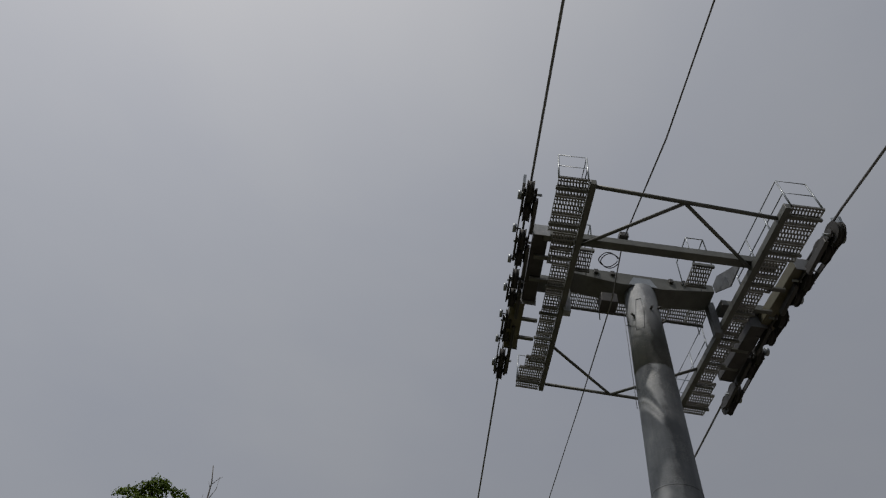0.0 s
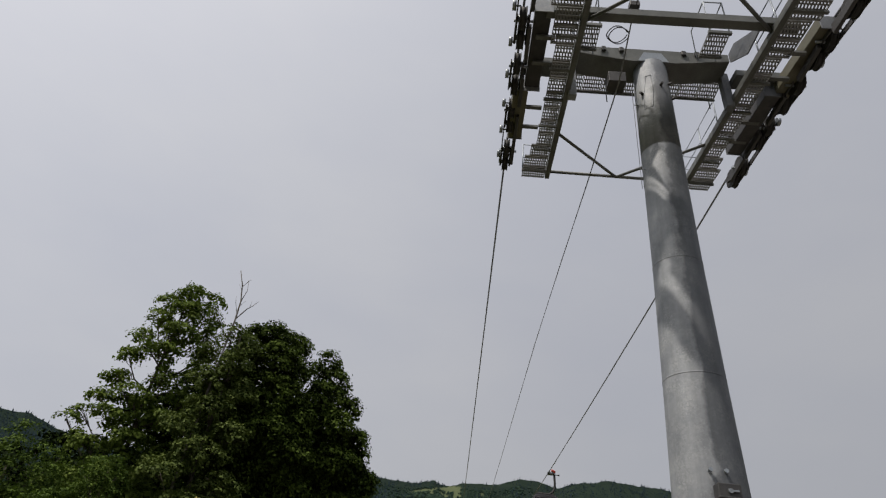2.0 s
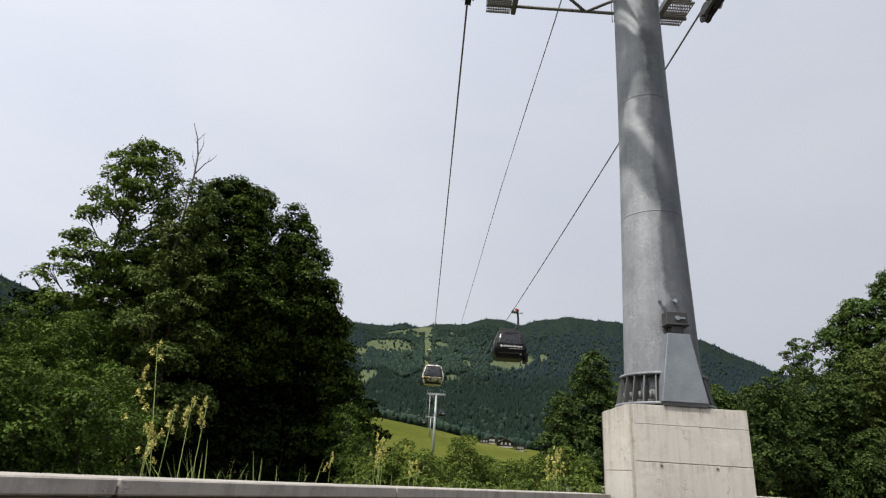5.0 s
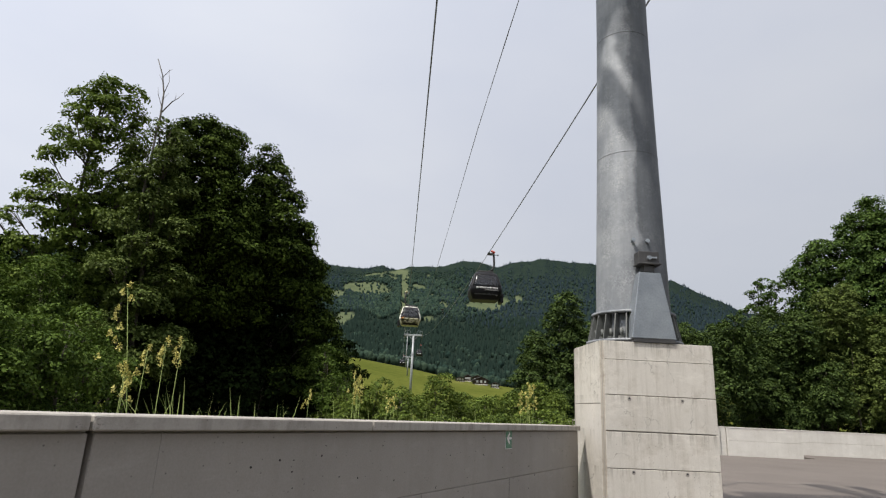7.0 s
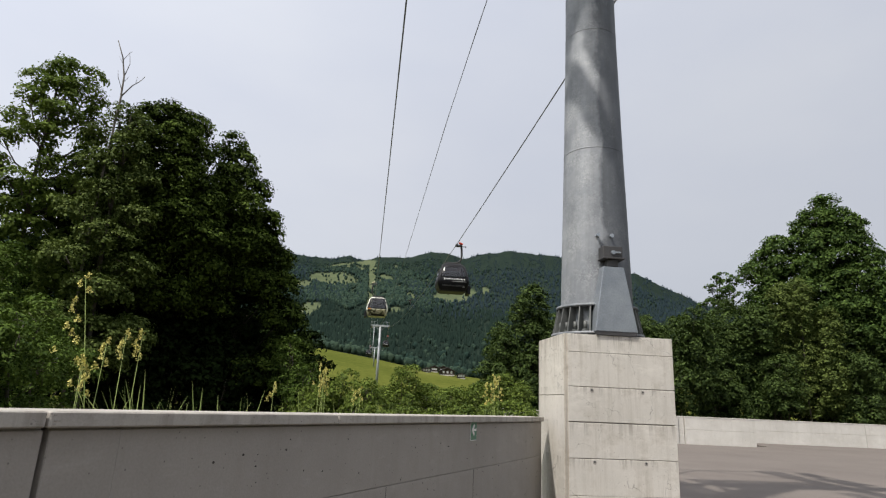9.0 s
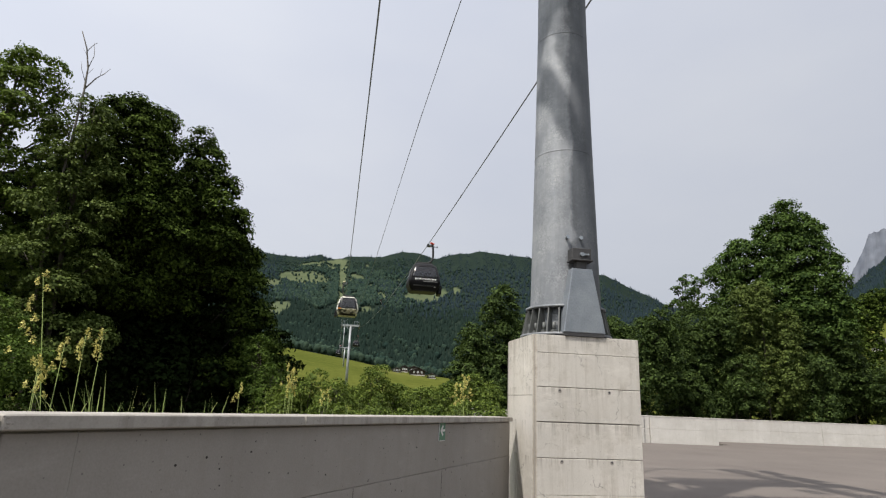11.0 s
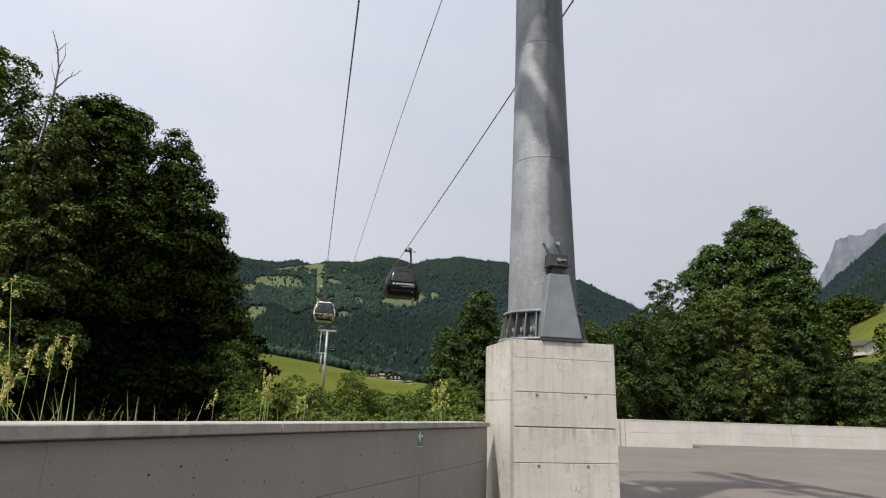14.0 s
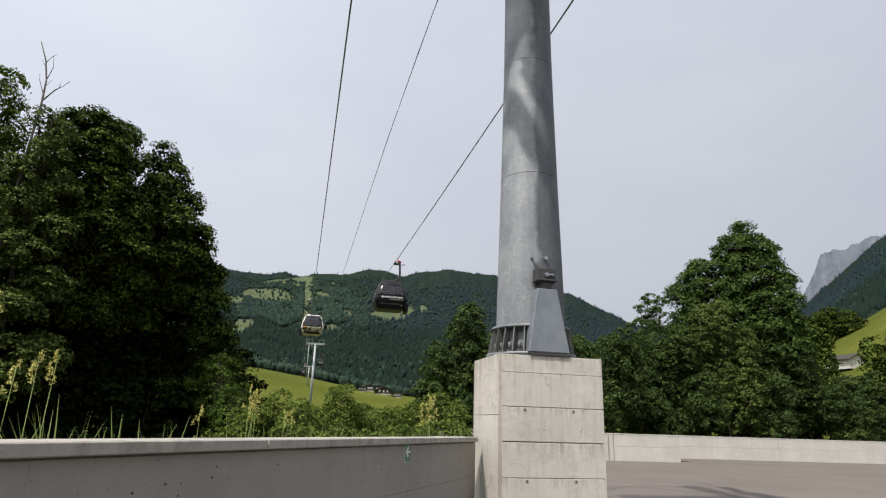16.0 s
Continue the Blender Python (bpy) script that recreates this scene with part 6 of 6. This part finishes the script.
for i, (b, y, e, w) in enumerate(((19.5, 35, 7.6, 2.4), (22.0, 36, 8.2, 2.5), (24.8, 39, 7.6, 2.5), (27.6, 39.5, 8.6, 2.6), (30.2, 39.5, 6.6, 2.3), (33.8, 39.5, 8.0, 2.4), (36.4, 40, 8.0, 2.6), (37.6, 40, 6.0, 1.8), (41.6, 40, 4.3, 2.2), (39.7, 40, 4.6, 1.5), (45, 40, 4.8, 2.5), (48, 40, 4.2, 2.6), (25.6, 37.6, 4.4, 1.9), (29.2, 37.6, 4.6, 1.9), (35, 37.6, 4.8, 1.9), (40.4, 37.6, 3.4, 1.7), (20.5, 33.5, 4.0, 1.9), (24, 42, 2.9, 2.3), (27.4, 42, 2.9, 2.3), (31, 42, 2.9, 2.3), (34.6, 42, 2.9, 2.3), (38, 42, 2.9, 2.3), (43.5, 42, 2.9, 2.3))):
    r = y / math.cos(radians(b))
    # lowest shrubs take the shade-dark leaves for the hedge's dark foot
    shrub("hedge_shrub", b, r, 2.2 + r * math.tan(radians(e)), w, "broad leafy shrub of the hedge behind the far wall", M_HEDGE if e > 3 else M_SHADELEAF, 100 + i, 0.15 if e > 3 else 0.25, 74 if e > 3 else 30, "hedge behind the far wall", 0.56, 0.84 if e > 3 else 1.0, 2.4 if e > 3 else 0.0)
shrub("willow_bush", 31.7, 44.5, 11.0, 2.3, "olive green willow bush within the hedge", M_OLIVEBUSH, 120, 0.13, 54, clump=0.42)
RT = [(0.6, 0, 16.2, 0.6, 0.8, 0.6), (-0.2, 0, 15.4, 0.7, 1.0, 0.6), (1.4, 0, 15.3, 0.7, 1.0, 0.6), (0.5, -0.3, 14.9, 1.2, 1.1, 0.7), (2.0, 0, 14.6, 0.9, 1.0, 0.7), (-0.8, 0, 14.5, 0.9, 1.0, 0.7), (-2.4, 0, 13.5, 0.9, 1.0, 0.6), (0.3, -0.4, 13.6, 1.3, 1.2, 0.7), (2.5, 0, 13.3, 1.1, 1.1, 0.7), (-1.2, -0.2, 13.2, 1.1, 1.1, 0.7), (-3.5, 0, 12.7, 0.9, 1.0, 0.6), (1.2, -0.5, 12.3, 1.4, 1.2, 0.7), (3.2, 0, 12.0, 1.2, 1.2, 0.7), (-2.3, -0.2, 11.9, 1.2, 1.2, 0.7), (-0.6, -0.6, 11.7, 1.3, 1.2, 0.7),
      (-4.2, 0, 11.6, 0.8, 1.0, 0.6), (1.6, -0.5, 10.8, 1.5, 1.2, 0.7), (3.6, 0, 10.5, 1.2, 1.2, 0.7), (-3.0, -0.1, 10.4, 1.4, 1.2, 0.7), (-0.8, -0.6, 10.2, 1.5, 1.2, 0.7), (3.4, 0, 9.0, 1.4, 1.2, 0.8), (1.0, -0.4, 9.0, 1.8, 1.3, 0.8), (-1.8, -0.2, 8.6, 1.8, 1.3, 0.8), (-3.8, 0, 9.0, 1.3, 1.2, 0.8), (2.0, 0, 7.4, 2.4, 1.3, 0.9), (-2.0, 0, 7.0, 2.4, 1.3, 0.9), (0.4, 0.6, 14.2, 1.6, 0.7, 1.5), (0.2, 0.6, 12.0, 2.8, 0.7, 1.5), (0, 0.6, 10.0, 3.6, 0.7, 1.5), (-3.0, 0.6, 12.0, 1.2, 0.7, 1.2), (-1.0, 0.8, 7.6, 3.4, 0.8, 1.3), (2.4, 0.8, 8.0, 2.0, 0.8, 1.3)]
tree("sycamore_tree", 33.6, 48, [(x if x < 1.8 else 1.8 + (x - 1.8) * 0.6, *rest) for x, *rest in RT], "tall broad green sycamore rising above the hedge", M_SYC, 0.18, 96, 0.72, 0.26, 15, merge=1.2, shell=0.8, core=0.8, gap=0.72)
LT = [(0.2, 0, 11.0, 0.6, 0.6, 0.35), (1.2, 0, 10.8, 0.6, 0.6, 0.35), (-0.5, 0, 10.2, 0.6, 0.6, 0.28), (0.6, 0, 10.0, 0.7, 0.7, 0.3), (1.6, 0, 9.6, 0.7, 0.7, 0.35), (-0.2, 0, 9.3, 0.7, 0.7, 0.3), (0.8, 0, 8.8, 0.8, 0.8, 0.4), (-1.0, 0, 9.0, 0.4, 0.5, 0.2)]
tree("rowan_tree", 25.6, 46, LT, "thin open rowan with feathery foliage beside the hedge", M_SYC, 0.17, 34, 0.4, 0.1, 16, merge=1.2, shell=1.0, gap=1.1)
for i, (b, r, e, w) in enumerate(((38.3, 380, 9.3, 7), (39.0, 390, 9.6, 8), (39.7, 395, 9.8, 8), (40.4, 395, 9.8, 8), (41.1, 390, 9.5, 7), (41.7, 385, 9.0, 6), (38.5, 210, 8.6, 5), (38.9, 220, 8.0, 4.5), (44.6, 300, 8.0, 6), (42.3, 160, 7.4, 4.0), (43.0, 170, 6.2, 4))):
    shrub("wood_edge_tree", b, r, 1.6 + r * math.tan(radians(e)) - ground_z(b, r), w, "round green tree at the edge of the sloping meadow", M_DENSE, 140 + i, 0.9, 30, "trees at the meadow edge", 2.0)


# grass and tall flowering plants right behind the near wall
def wall_side(s, out, z=0.0):
    return W0 + wd * s - wn * out + Vector((0, 0, z))


rs = np.random.default_rng(77)
gv, gf = [], []
tufts = [(rs.uniform(0.6, 4.8) if k % 2 else rs.uniform(-1.5, 13.0), 0.45 + rs.uniform(0, 1) ** 1.4 * 3.0, rs.uniform(0.84, 1.0)) for k in range(64)]
for k in range(2100):
    if k % 10:
        ts, to, tall = tufts[k % 64]
        s, out = ts + rs.normal() * 0.07, to + rs.normal() * 0.07
    else:
        s, out, tall = rs.uniform(-1.5, 13.0), 0.5 + rs.uniform(0, 1) ** 1.4 * 3.2, rs.uniform(0.85, 1.0)
    if (s > 4.6 and k % 4) or (s < 0.85 * (2.4 + out) and k % 4 != 1):
        continue        # thin at both ends of the strip
    p = wall_side(s, out, -0.45)
    h = (rs.uniform(1.75, 2.22) + 0.05 * out) * tall
    a = rs.uniform(0, 6.28)
    side = Vector((math.cos(a), math.sin(a), 0)) * rs.uniform(0.0055, 0.0105)
    bend = Vector((math.cos(a + 1.5), math.sin(a + 1.5), 0)) * (rs.uniform(0.1, 0.6) if rs.uniform() < 0.7 else rs.uniform(0.6, 1.1))
    bend -= wn * max(0.0, bend.dot(wn)) * 1.6
    i0 = len(gv)
    for q, wdt in ((0.0, 1.0), (0.4, 1.0), (0.7, 0.85), (0.88, 0.5), (1.0, 0.06)):
        c = p + bend * q ** 2.5 + Vector((0, 0, h * (q - 0.24 * bend.length * q ** 3)))
        gv += [c - side * wdt, c + side * wdt]
    gf += [(i0 + 2 * j, i0 + 2 * j + 1, i0 + 2 * j + 3, i0 + 2 * j + 2) for j in range(4)]
gme = bpy.data.meshes.new("tall_grass")
gme.from_pydata(gv, [], gf)
gme.materials.append(M_GRASS)
tagged(new("tall_grass", gme), "tall pale grass blades growing up behind the wall", "grass", kind="stuff")


def flower_plant(bearing, r, top, stems, seed, name="flowering_plant", big=1.0, lean=0.0):
    """Straight stems, each with a loose spire of small cream flower clusters, and long leaves."""
    rp = np.random.default_rng(seed)
    z = -0.45
    t = base(name, Matrix.Translation(polar(bearing, r, z)) @ pose(0, 0, 0, 0, 0, -bearing), "tall plant with cream flower heads behind the wall", "plant", "flowering plants by the wall")
    for k in range(stems):
        x = rp.uniform(-0.11, 0.11) * big if k else 0.0
        h = (top - z) * (1.0 if k == 0 else rp.uniform(0.91, 0.99))
        bend = rp.uniform(-0.03, 0.04)
        bm = bmesh.new()
        pipe(bm, [(x + lean, 0, 0), (x + lean * 0.45 + bend * 0.3, 0, h * 0.5), (x + bend, 0, h)], 0.004, 5, [0.0048, 0.0036, 0.002])
        stem = part("stem", bm, M_GRASS, t)
        hl = rp.uniform(0.9, 1.15) * (0.28 if big > 1.5 else 0.21) * big
        count = int(5 * big) + 2
        heads = []
        for c in range(count):
            f = min(1.0, max(0.0, (c + rp.uniform(-0.3, 0.3)) / (count - 1)))
            a = rp.uniform(0, 6.28)
            reach = 0.014 + 0.058 * max(1.0, big * 1.3 - 0.5) * (1 - f) ** 0.8 * rp.uniform(0.3, 1.0)
            c0 = np.array([x + bend + reach * math.cos(a), reach * math.sin(a), h - hl * (1 - f)])
            u = rp.uniform(0, 1, (34, 1))
            wide = (0.021 * (1 - u) ** 0.6 + 0.003) * (max(1.0, big) if r > 6 else 1.05)
            heads.append(c0 + np.concatenate([rp.normal(size=(34, 2)) * wide * 0.46, u * rp.uniform(0.04, 0.06)], 1))
        P = np.concatenate(heads)
        N = rp.normal(size=P.shape)
        N /= np.linalg.norm(N, axis=1, keepdims=True)
        ob = new("flower_head", leaf_mesh("flower_head", P, N, 0.0135 * (max(1.0, big) if r > 6 else 1.05), M_PANICLE, rp))
        ob.parent = stem
        tagged(ob, "loose spire of small cream flowers", kind="stuff")
        for lf in range(3):
            a = rp.uniform(-1, 1)
            bm = bmesh.new()
            l0 = h * rp.uniform(0.35, 0.66)
            vs_ = []
            for q in range(7):
                f = q / 6
                c = Vector((x + lean * (1 - l0 / h) + 0.5 * a * f ** 1.4, 0.12 * f, l0 + 0.5 * f - 0.55 * abs(a) * f ** 2.6))
                wq = 0.013 * (1 - f ** 3) + 0.0008
                vs_ += [bm.verts.new(c + Vector((0, -wq, -wq * 0.5))), bm.verts.new(c + Vector((0, wq, wq * 0.5)))]
            for q in range(6):
                bm.faces.new((vs_[2 * q], vs_[2 * q + 1], vs_[2 * q + 3], vs_[2 * q + 2]))
            part("leaf", bm, M_GRASS, t)
    return t


for i, (b, r, e, n, big) in enumerate(((-31.7, 4.6, 8.6, 1, 1.9), (-29.6, 4.6, 3.4, 3, 0.8), (-27.7, 4.9, 4.3, 1, 0.9), (-26.8, 5.0, 4.3, 1, 0.9), (-11.1, 7.2, 2.5, 4, 1.0), (-7.4, 8.2, 0.7, 2, 0.9), (5.2, 12.0, 2.4, 4, 1.6), (-15, 7.0, 0.6, 1, 0.8))):
    flower_plant(b, r, 1.6 + r * math.tan(radians(e)), n, 200 + i, big=big, lean=0.5 if big > 1.8 else 0.0)
